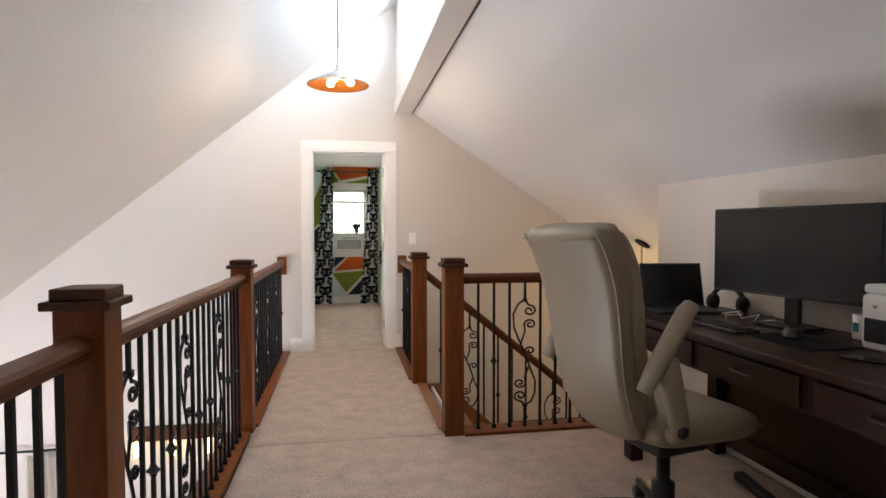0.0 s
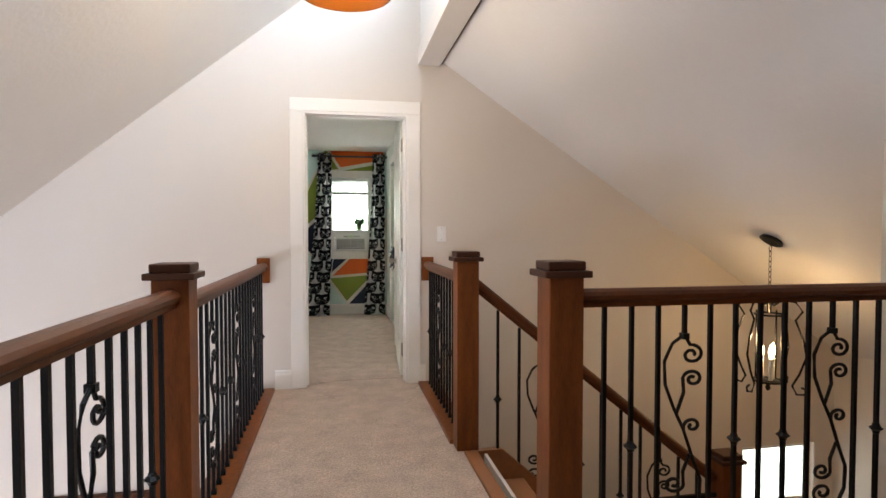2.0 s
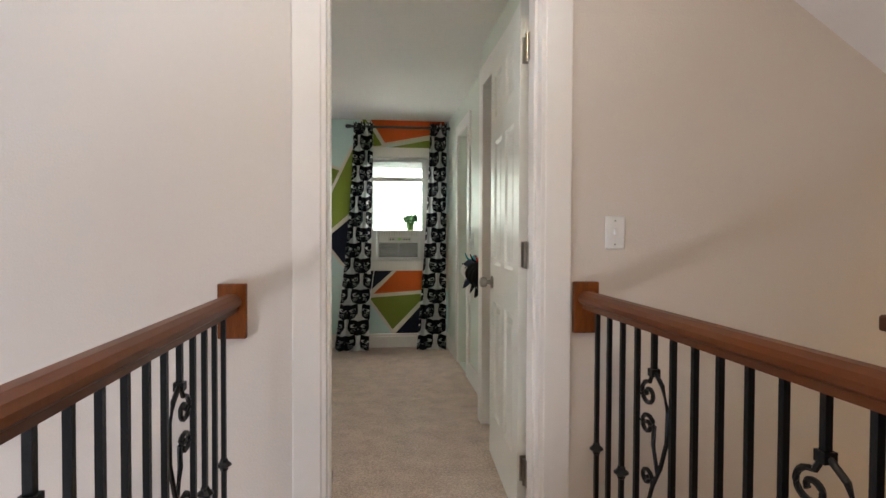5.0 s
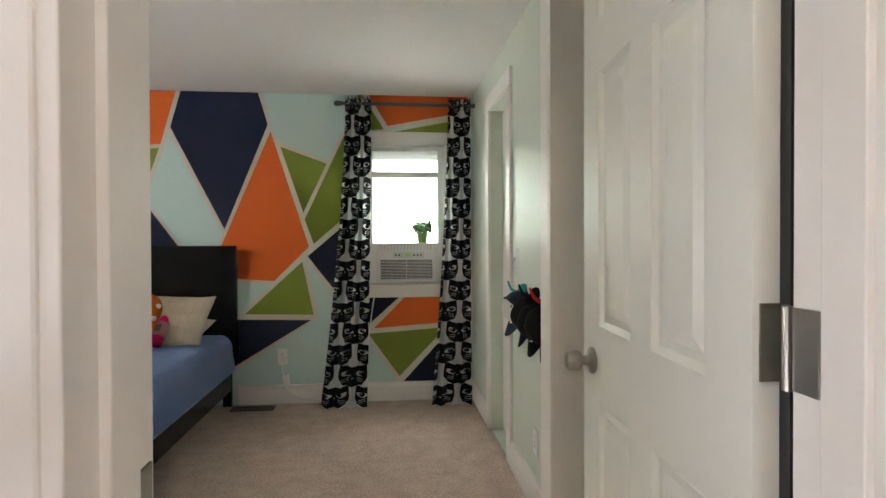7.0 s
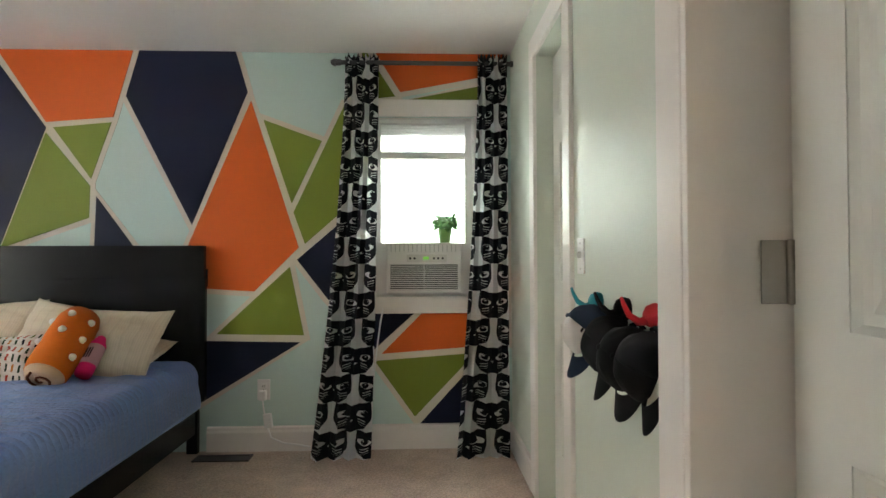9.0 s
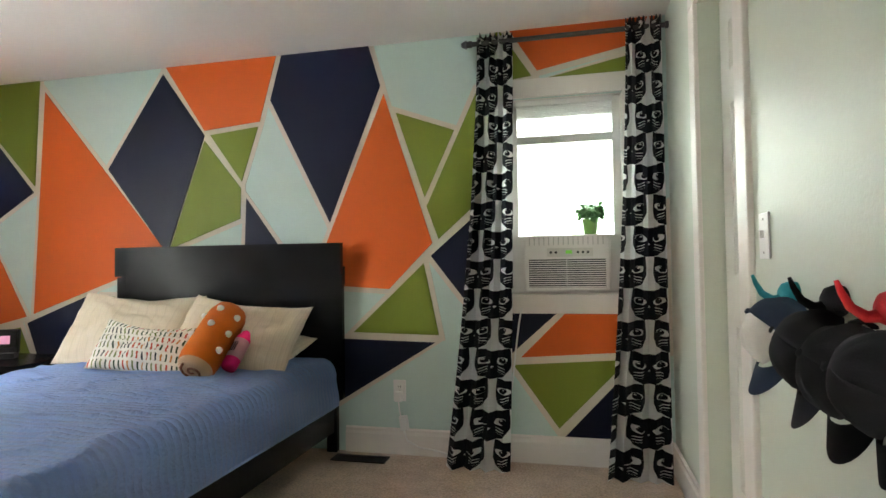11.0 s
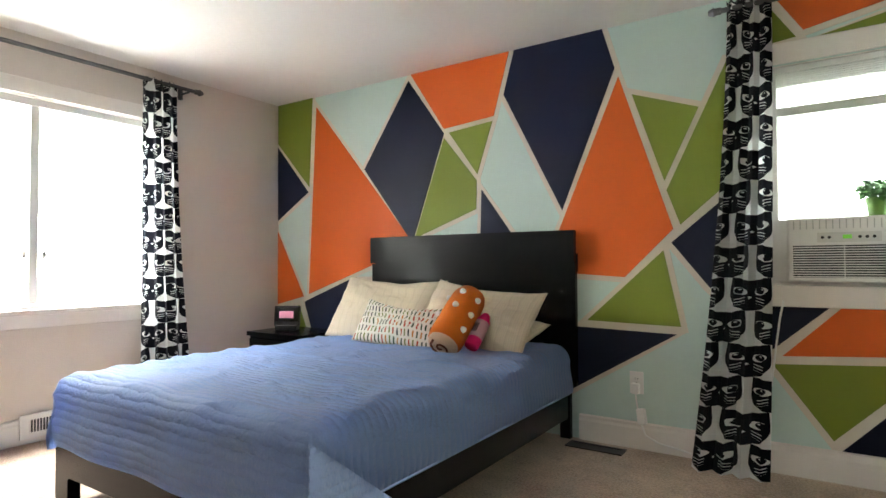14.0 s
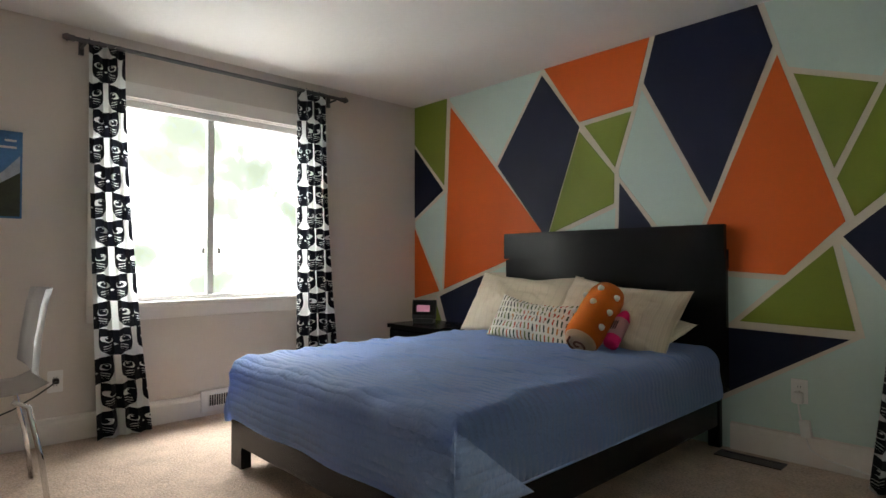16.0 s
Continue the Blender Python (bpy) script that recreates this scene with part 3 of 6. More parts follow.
# ---- mural facets ----
def offset_outline(corners, d):
    """The outline moved outward by d, with mitred corners."""
    n = len(corners)
    area = sum(corners[i][0] * corners[(i + 1) % n][1] - corners[(i + 1) % n][0] * corners[i][1] for i in range(n))
    pts = corners if area > 0 else corners[::-1]
    out = []
    for i in range(n):
        a, b, c = Vector(pts[i - 1]), Vector(pts[i]), Vector(pts[(i + 1) % n])
        e, f = (b - a).normalized(), (c - b).normalized()
        ne, nf = Vector((e.y, -e.x)), Vector((f.y, -f.x))
        k = (ne + nf)
        k = k / max(k.dot(ne), 0.32)
        out.append(tuple(b + d * k))
    return out


def clip_outline(pts, x0, x1, z0, z1):
    """Keep an outline inside the wall's rectangle."""
    for axis, limit, sign in ((0, x0, 1), (0, x1, -1), (1, z0, 1), (1, z1, -1)):
        res = []
        for i, b in enumerate(pts):
            a = pts[i - 1]
            ia, ib = sign * (a[axis] - limit) >= 0, sign * (b[axis] - limit) >= 0
            if ia != ib:
                s = (limit - a[axis]) / (b[axis] - a[axis])
                res.append((a[0] + s * (b[0] - a[0]), a[1] + s * (b[1] - a[1])))
            if ib:
                res.append(b)
        pts = res
    return pts


LAYER = [0.0]


def facet(paint, *corners, x1=BED_R, x0=BED_L, z0=0.141, z1=BED_H):
    """One painted facet with the pale line left round it; each line lies a hair above the one before."""
    LAYER[0] += 0.00012
    line = clip_outline(offset_outline(list(corners), 0.029), x0, x1, z0, z1)
    part("painted_line", prism(line, BED_END + 0.02, BED_END - 0.0012 - LAYER[0]), CREAM, mural)
    core = clip_outline(list(corners), x0, x1, z0, z1)
    part("painted_facet", prism(core, BED_END + 0.02, BED_END - 0.0068), paint, mural)


WL, WR = MWIN[0] - 0.002, MWIN[1] + 0.002
facet(GREEN, (-4.7, 2.4), (-4.18, 2.4), (-4.22, 1.58), (-4.6, 1.98))
facet(NAVY, (-4.62, 1.97), (-4.23, 1.54), (-4.62, 1.31))
facet(ORANGE, (-4.62, 1.31), (-4.28, 0.73), (-4.62, 0.65))
facet(ORANGE, (-4.14, 2.19), (-3.20, 1.10), (-4.22, 0.75))
facet(NAVY, (-4.27, 0.69), (-3.76, 0.88), (-4.04, 0.42), (-4.16, 0.40))
facet(GREEN, (-3.70, 0.86), (-3.60, 0.86), (-3.9, 0.40), (-3.98, 0.40))
facet(GREEN, (-4.62, 0.60), (-4.33, 0.66), (-4.22, 0.42), (-4.62, 0.40))
facet(NAVY, (-3.25, 2.23), (-2.96, 1.83), (-3.22, 1.12), (-3.65, 1.66))
facet(ORANGE, (-3.27, 2.33), (-2.465, 2.33), (-2.59, 1.89), (-2.96, 1.86))
facet(GREEN, (-2.92, 1.83), (-2.60, 1.86), (-2.71, 1.54))
facet(GREEN, (-2.96, 1.80), (-2.715, 1.50), (-2.72, 1.32), (-3.20, 1.15))
facet(NAVY, (-2.68, 1.44), (-2.46, 1.14), (-2.69, 1.14))
facet(NAVY, (-2.43, 2.33), (-1.925, 2.33), (-1.84, 2.04), (-2.15, 1.28), (-2.52, 2.01))
facet(ORANGE, (-1.82, 1.99), (-1.55, 1.15), (-1.80, 0.90), (-2.27, 0.93))
facet(GREEN, (-1.75, 1.88), (-1.42, 1.76), (-1.59, 1.40))
facet(GREEN, (-1.29, 1.97), (-1.15, 1.97), (-1.15, 1.49), (-1.515, 1.17), (-1.58, 1.35), x1=WL)
facet(NAVY, (-1.15, 1.43), (-1.56, 1.08), (-1.39, 0.86), (-1.15, 0.60), x1=WL)
facet(GREEN, (-1.60, 1.04), (-1.52, 0.65), (-2.01, 0.66))
facet(NAVY, (-2.4, 0.63), (-1.54, 0.61), (-2.25, 0.18))
facet(GREEN, (-1.19, 2.27), (-1.16, 2.27), (-1.00, 2.02), (-1.19, 2.0), z0=1.98)
facet(ORANGE, (-1.13, 2.30), (-0.36, 2.33), (-0.40, 2.155), (-0.97, 2.045), z0=1.98)
facet(GREEN, (-0.93, 2.0), (-0.40, 2.105), (-0.40, 2.0), z0=1.98)
facet(NAVY, (-1.20, 0.80), (-0.86, 0.80), (-1.16, 0.53), z1=0.80)
facet(ORANGE, (-0.82, 0.80), (-0.36, 0.80), (-0.36, 0.59), (-1.08, 0.54), z1=0.80)
facet(GREEN, (-1.12, 0.50), (-0.54, 0.54), (-0.89, 0.18))
facet(NAVY, (-0.86, 0.141), (-0.50, 0.53), (-0.38, 0.141))
facet(ORANGE, (-0.44, 1.25), (-0.36, 1.3), (-0.36, 0.8), (-0.46, 0.8))


# ---- windows ----
def sash_window(name, axis, near, far, u0, u1, z0, z1, label, meeting=None, mullion=None, rail=0.045):
    """A window in its opening: frame, sashes, panes."""
    w = thing(name, (0, 0, 0), label, "window", kind="structure")
    mid = (near + far) / 2

    def bar(ua, ub, za, zb, half=0.025, off=0.0):
        lo, hi = ((ua, mid + off - half, za), (ub, mid + off + half, zb)) if axis == "y" else ((mid + off - half, ua, za), (mid + off + half, ub, zb))
        return cuboid(lo, hi, 0.004)

    part("window_frame", join(bar(u0, u0 + rail, z0, z1), bar(u1 - rail, u1, z0, z1), bar(u0 + rail, u1 - rail, z1 - rail, z1), bar(u0 + rail, u1 - rail, z0, z0 + rail)), WHITEPLASTIC, w)
    if meeting:
        part("meeting_rail", bar(u0 + rail, u1 - rail, meeting - 0.022, meeting + 0.022, 0.02), WHITEPLASTIC, w)
    if mullion:
        part("mullion", bar(mullion - 0.022, mullion + 0.022, z0 + rail, z1 - rail, 0.02), WHITEPLASTIC, w)
    lo, hi = ((u0 + 0.02, mid - 0.002, z0 + 0.02), (u1 - 0.02, mid + 0.002, z1 - 0.02)) if axis == "y" else ((mid - 0.002, u0 + 0.02, z0 + 0.02), (mid + 0.002, u1 - 0.02, z1 - 0.02))
    pane = part("pane", cuboid(lo, hi), GLASS, w, "clear glass pane")
    pane.visible_shadow = False
    a, b = sorted((near, far))
    liner = join(*[cuboid(*((p, q) if axis == "y" else ((p[1], p[0], p[2]), (q[1], q[0], q[2])))) for p, q in (
        ((u0 - 0.001, a, z0), (u0 + 0.004, b, z1)), ((u1 - 0.004, a, z0), (u1 + 0.001, b, z1)), ((u0, a, z1 - 0.004), (u1, b, z1 + 0.001)), ((u0, a, z0 - 0.001), (u1, b, z0 + 0.004)))])
    part("reveal", liner, TRIM, w)
    return w


mw = sash_window("window_mural", "y", BED_END + 0.01, 9.10, *MWIN, "white double-hung window with a raised blind", meeting=1.69)
casing("trim_window_mural", "y", BED_END - 0.003, -1, MWIN[0], MWIN[1], MWIN[3], width=0.10, z0=MWIN[2], bottom=True, label="white window casing")
lw = sash_window("window_wide", "x", -4.70, BED_L - 0.01, *LWIN, "white sliding window, over-bright with daylight", mullion=7.27)
casing("trim_window_wide", "x", BED_L - 0.001, 1, LWIN[0], LWIN[1], LWIN[3], width=0.09, z0=LWIN[2], bottom=True, label="white painted window casing")
structure("window_sill", cuboid((BED_L - 0.05, LWIN[0] - 0.02, LWIN[2] - 0.012), (BED_L + 0.03, LWIN[1] + 0.02, LWIN[2] + 0.014), 0.004), TRIM, "white painted window sill", "sill")
for y in (7.22, 7.32):
    part("sash_latch", cuboid((-4.625, y - 0.01, 1.02), (-4.61, y + 0.01, 1.06), 0.004), WHITEPLASTIC, lw)
sash_window("window_landing", "y", 5.21, 5.33, 2.40, 3.12, -1.75, -0.70, "white landing window", meeting=-1.22)
# unseen window, added to give the great-room fill lamp an opening
sash_window("window_great_room", "x", -6.09, -5.97, 0.4, 3.6, -2.0, -0.45, "white wide window added out of view in the room below", mullion=2.0)
for y0, y1 in ((0.3, 2.3), (2.5, 4.9)):
    sash_window("window_clerestory", "x", -0.375, -0.26, y0, y1, 3.02, 3.46, "white high window above the beam", rail=0.03)

# raised blind in the top of the mural window
blind = thing("window_blind", (0, 0, 0), "white slatted blind pulled up to the window head", "blind")
part("head_rail", cuboid((-1.09, 8.985, 1.865), (-0.59, 9.03, 1.895), 0.004), WHITEPLASTIC, blind)
for i in range(7):
    part("slat", cuboid((-1.085, 8.985, 1.798 + i * 0.0095), (-0.595, 9.028, 1.803 + i * 0.0095), 0.002), WHITEPLASTIC, blind)

# outside: over-bright daylight with pale tree shapes beyond the windows
def daylight_backdrop(name, lo, hi, strength, leafy, label):
    m = bpy.data.materials.new(name)
    m.use_nodes = True
    t = m.node_tree
    b = t.nodes["Principled BSDF"]
    tc = t.nodes.new("ShaderNodeTexCoord")
    nz = t.nodes.new("ShaderNodeTexNoise")
    nz.inputs["Scale"].default_value, nz.inputs["Detail"].default_value = 2.2, 6
    t.links.new(tc.outputs["Object"], nz.inputs[0])
    ramp = t.nodes.new("ShaderNodeValToRGB")
    ramp.color_ramp.elements[0].position, ramp.color_ramp.elements[1].position = 0.40, 0.58
    ramp.color_ramp.elements[0].color = (*leafy, 1)
    ramp.color_ramp.elements[1].color = (0.98, 1.0, 0.98, 1)
    haze = ramp.color_ramp.elements.new(0.47)
    haze.color = (*[c * 0.9 + 0.012 for c in leafy], 1)
    t.links.new(nz.outputs[0], ramp.inputs[0])
    t.links.new(ramp.outputs[0], b.inputs["Emission Color"])
    b.inputs["Base Color"].default_value = (0, 0, 0, 1)
    b.inputs["Emission Strength"].default_value = strength
    return structure(name, cuboid(lo, hi), m, label, "backdrop")


daylight_backdrop("backdrop_wide", (-6.2, 4.2, -2.8), (-6.15, 10.6, 2.9), 30.0, (0.032, 0.038, 0.029), "bright hazy daylight and pale foliage outside")
daylight_backdrop("backdrop_mural", (-2.4, 10.3, -0.2), (0.8, 10.35, 3.2), 10.0, (0.5, 0.6, 0.5), "bright daylight outside")
daylight_backdrop("backdrop_landing", (1.6, 5.7, -3.0), (4.2, 5.75, 0.2), 4.0, (0.6, 0.7, 0.6), "bright daylight outside the landing")


# ---- railings ----
RAIL_TOP = 0.955


def newel(place, top=1.05, label="square stained oak newel post with a stepped dark cap", base=0.0):
    n = thing("newel_post", (place[0], place[1], base), label, "newel post", "newel posts")
    h = top - base
    part("post", cuboid((-0.058, -0.058, 0.0), (0.058, 0.058, h - 0.052), 0.004), OAK, n)
    part("cap_plate", cuboid((-0.079, -0.079, h - 0.052), (0.079, 0.079, h - 0.030), 0.004), CAPWOOD, n, "dark stained cap plate")
    part("cap_block", cuboid((-0.063, -0.063, h - 0.030), (0.063, 0.063, h), 0.005), CAPWOOD, n, "dark stained cap block")
    return n


def scroll_points(height):
    """An S-shaped scroll ending in spirals, in the plane of u and z, between the baluster's ends."""
    runs = []
    z0, z1 = 0.13, height - 0.11

    def spiral(cu, cz, r, start, turns, way, n=26):
        return [(cu + r * (1 - 0.78 * i / n) * math.cos(start + way * turns * 2 * math.pi * i / n), cz + r * (1 - 0.78 * i / n) * math.sin(start + way * turns * 2 * math.pi * i / n)) for i in range(n + 1)]

    h = z1 - z0
    main = [(0, z1), (-0.035, z1 - 0.03), (-0.058, z1 - 0.09), (-0.055, z1 - 0.17), (-0.03, z1 - 0.25), (0.0, z0 + h * 0.5), (0.03, z0 + 0.22), (0.052, z0 + 0.15), (0.05, z0 + 0.07), (0.03, z0 + 0.02), (0, z0)]
    runs.append(main)
    runs.append([(0, z1)] + spiral(0.022, z1 - 0.07, 0.034, 1.7, 1.35, -1))
    runs.append([(-0.02, z1 - 0.27), (0.0, z1 - 0.20)] + spiral(0.026, z1 - 0.155, 0.030, 2.9, 1.3, -1))
    runs.append([(0.0, z0 + h * 0.5)] + spiral(0.026, z0 + h * 0.5 + 0.01, 0.026, 3.4, 1.2, -1))
    runs.append([(0, z0)] + spiral(-0.022, z0 + 0.06, 0.034, 4.8, 1.35, -1))
    runs.append([(0.02, z0 + 0.24), (0.0, z0 + 0.18)] + spiral(-0.026, z0 + 0.14, 0.030, 6.0, 1.3, -1))
    return [[(1.28 * u, z) for u, z in run] for run in runs]


def baluster_mesh(kind, height, along):
    """Square iron bar with a shoe at its foot; knuckles or a scroll by kind. along: 'x' or 'y'."""
    r = 0.0068
    shoe = lathe([(0, 0), (0.017, 0.0), (0.017, 0.012), (0.011, 0.026), (0, 0.026)], 4, pose(0, 0, 0, 0, 0, 45))

    def collar(z):
        return lathe([(0.006, z - 0.022), (0.012, z - 0.016), (0.013, z - 0.010), (0.024, z), (0.013, z + 0.010), (0.012, z + 0.016), (0.006, z + 0.022)], 8)

    if kind == "scroll":
        bm = join(cuboid((-r, -r, 0), (r, r, 0.13)), cuboid((-r, -r, height - 0.11), (r, r, height)), shoe,
                  cuboid((-0.012, -0.012, height - 0.125), (0.012, 0.012, height - 0.105)), cuboid((-0.012, -0.012, 0.12), (0.012, 0.012, 0.14)))
        for run in scroll_points(height):
            bm = join(bm, tube([(u, 0, z) for u, z in run] if along == "x" else [(0, u, z) for u, z in run], 0.0062, 6))
        return bm
    bm = join(cuboid((-r, -r, 0), (r, r, height)), shoe)
    if kind == "knuckle":
        bm = join(bm, collar(height * 0.46))
    return bm


MESHES = {}


def baluster(parent, place, kind, height, along):
    key = (kind, round(height, 2), along)
    if key not in MESHES:
        ob = part("baluster", baluster_mesh(kind, height, along), IRON, parent)
        MESHES[key] = ob.data
    else:
        ob = new("baluster", MESHES[key])
        ob.parent = parent
    ob.location = place
    return ob


RAIL = [(-0.016, -0.062), (-0.02, -0.045), (-0.032, -0.036), (-0.033, -0.022), (-0.026, -0.010), (-0.012, -0.001), (0.012, -0.001), (0.026, -0.010), (0.033, -0.022), (0.032, -0.036), (0.02, -0.045), (0.016, -0.062)]
PATTERN = ("knuckle", "plain", "scroll", "plain", "knuckle", "plain")


def railing(p0, p1, label, start=0, spacing=0.098, shoe=True, top=RAIL_TOP):
    """A level balustrade between two posts: handrail, foot board and iron balusters."""
    r = thing("railing", (*p0, 0), label, "railing", "railings of the loft")
    d = Vector((p1[0] - p0[0], p1[1] - p0[1], 0))
    along = "x" if abs(d.x) > abs(d.y) else "y"
    part("handrail", extrude_profile(RAIL, (0, 0, top), (d.x, d.y, top)), RAILWOOD, r, "dark stained moulded handrail", smooth=False)
    if shoe:
        w = 0.075
        lo = (0, -w, -0.03) if along == "x" else (-w, 0, -0.03)
        hi = (d.x, w, 0.018) if along == "x" else (w, d.y, 0.018)
        part("foot_board", cuboid(lo, hi, 0.006), OAK, r, "stained oak foot board")
    n = max(2, round(d.length / spacing))
    for i in range(1, n):
        baluster(r, (d.x * i / n, d.y * i / n, 0.016), PATTERN[(i + start) % 6], top - 0.055 - 0.016, along)
    return r


LX, RX = -1.535, -0.335
GX = -0.285
newel((LX - 0.03, 0.91), 1.09), newel((LX, 2.94)), newel((RX, 3.86)), newel((GX, 2.68), 1.06)
railing((LX - 0.03, -2.44), (LX - 0.03, 0.852), "stained oak railing with black iron balusters above the room below", start=3, top=0.975)
railing((LX - 0.029, 0.968), (LX, 2.882), "stained oak railing with black iron scroll balusters along the hall", start=0, top=0.968)
railing((LX, 2.998), (LX, 5.17), "stained oak railing with black iron scroll balusters running to the wall", start=3, top=0.93)
railing((RX, 3.918), (RX, 5.17), "short stained oak railing with black iron balusters beside the stairwell", start=0, top=0.93)
railing((GX + 0.058, 2.68), (1.15, 2.68), "stained oak guard rail with scrolled iron balusters above the stairs", start=4, spacing=0.098, top=0.967)
for x in (LX, RX):
    ro = thing("rail_rosette", (x, HALL_Y, 0.872), "square stained oak wall block at the railing's end", "wall block", "rail rosettes")
    part("block", cuboid((-0.045, -0.028, -0.09), (0.045, -0.001, 0.09), 0.004), OAK, ro)

# sloping stair rail and stairs
RISE, RUN, TOP_X = 0.18, 0.217, -0.235
stairs = thing("staircase", (0, 0, 0), "stained wooden stairs with white risers going down beside the hall", "staircase")
for i in range(7):
    x, z = TOP_X + i * RUN, -(i + 1) * RISE
    part("tread", cuboid((x - 0.02, 2.765, z - 0.032), (x + RUN + 0.002, 3.84, z), 0.008), STAIRWOOD, stairs)
    part("riser", cuboid((x - 0.005, 2.77, z), (x + 0.012, 3.835, z + RISE - 0.033)), TRIM, stairs, "white painted riser")
part("stringer", prism([(TOP_X - 0.08, -0.02), (TOP_X - 0.08, -0.36), (TOP_X + 7 * RUN, -1.60), (TOP_X + 7 * RUN, -1.26), (TOP_X + 0.1, -0.02)], 3.845, 3.885), STAIRWOOD, stairs)
structure("floor_landing", cuboid((TOP_X + 7 * RUN + 0.006, 2.765, -1.44), (3.31, 5.2, -1.26)), STAIRWOOD, "stained wooden stair landing", "floor")
lower = newel((1.235, 3.865), -0.14, base=-1.26)
srail = thing("stair_railing", (0, 0, 0), "sloping stained handrail with black iron balusters down the stairs", "railing", "railings of the loft")
sx0, sz0, sx1, sz1 = RX + 0.058, 0.91, 1.165, -0.26
part("handrail", extrude_profile(RAIL, (sx0, 3.865, sz0), (sx1, 3.865, sz1)), RAILWOOD, srail, "dark stained moulded handrail")
for i in range(1, 12):
    x = sx0 + (sx1 - sx0) * i / 12
    zt = sz0 + (sz1 - sz0) * i / 12 - 0.075
    zb = -0.10 - 0.83 * max(0, x - TOP_X)
    baluster(srail, (x, 3.865, zb), PATTERN[(i + 5) % 6], zt - zb, "x")
cross = part("cross_rail", cuboid((0.42, 3.855, -0.40), (1.17, 3.875, -0.375), 0.003), IRON, srail, "black iron cross rail")
structure("trim_landing_edge", cuboid((-0.36, 2.755, -0.03), (-0.29, 3.785, 0.012), 0.006), STAIRWOOD, "stained wooden nosing at the stair head", "trim")


# ---- lamps ----
def pendant(place, top):
    p = thing("pendant_lamp", place, "shallow dish pendant lamp with copper inside and three bulbs, lit", "pendant lamp")
    part("shade", join(lathe([(0.02, 0.085), (0.05, 0.08), (0.12, 0.045), (0.232, -0.012), (0.234, -0.016)], 40), lathe([(0.227, -0.016), (0.115, 0.040), (0.05, 0.072), (0.018, 0.076)], 40)), COPPER, p, "copper-gold inner dish", smooth=True)
    part("shade_back", lathe([(0.022, 0.092), (0.052, 0.087), (0.122, 0.052), (0.236, -0.008), (0.238, -0.014), (0.2345, -0.0165)], 40), PEWTER, p, "pewter outer dish", smooth=True)
    part("socket_cap", lathe([(0, 0.15), (0.012, 0.15), (0.016, 0.12), (0.03, 0.10), (0.03, 0.088), (0, 0.088)], 20), PEWTER, p)
    part("cord", tube([(0, 0, 0.145), (0.001, 0, 0.4), (0, 0, top)], 0.004, 8), BLACKPLASTIC, p, "dark hanging cord")
    for k in range(3):
        a = k * 2.09 + 0.2
        u = part("bulb_socket", tube([(0, 0, 0.05), (0.06 * math.cos(a), 0.06 * math.sin(a), 0.035)], 0.014, 10), BLACKPLASTIC, p)
        part("bulb", lathe([(0, 0.045), (0.012, 0.04), (0.014, 0.015), (0.028, -0.008), (0.030, -0.028), (0.02, -0.048), (0, -0.055)], 16, pose(0.075 * math.cos(a), 0.075 * math.sin(a), 0.03, 62 * math.sin(a), -62 * math.cos(a), 0)), BULB, u, "glowing warm bulb", smooth=True)
    return p


pendant((-0.96, 3.85, 2.36), 3.83 - 0.8 - 2.36 + 0.02)
lamp("pendant_light", "POINT", pose(-0.96, 3.85, 2.29), 22, (1.0, 0.78, 0.52), 0.10)


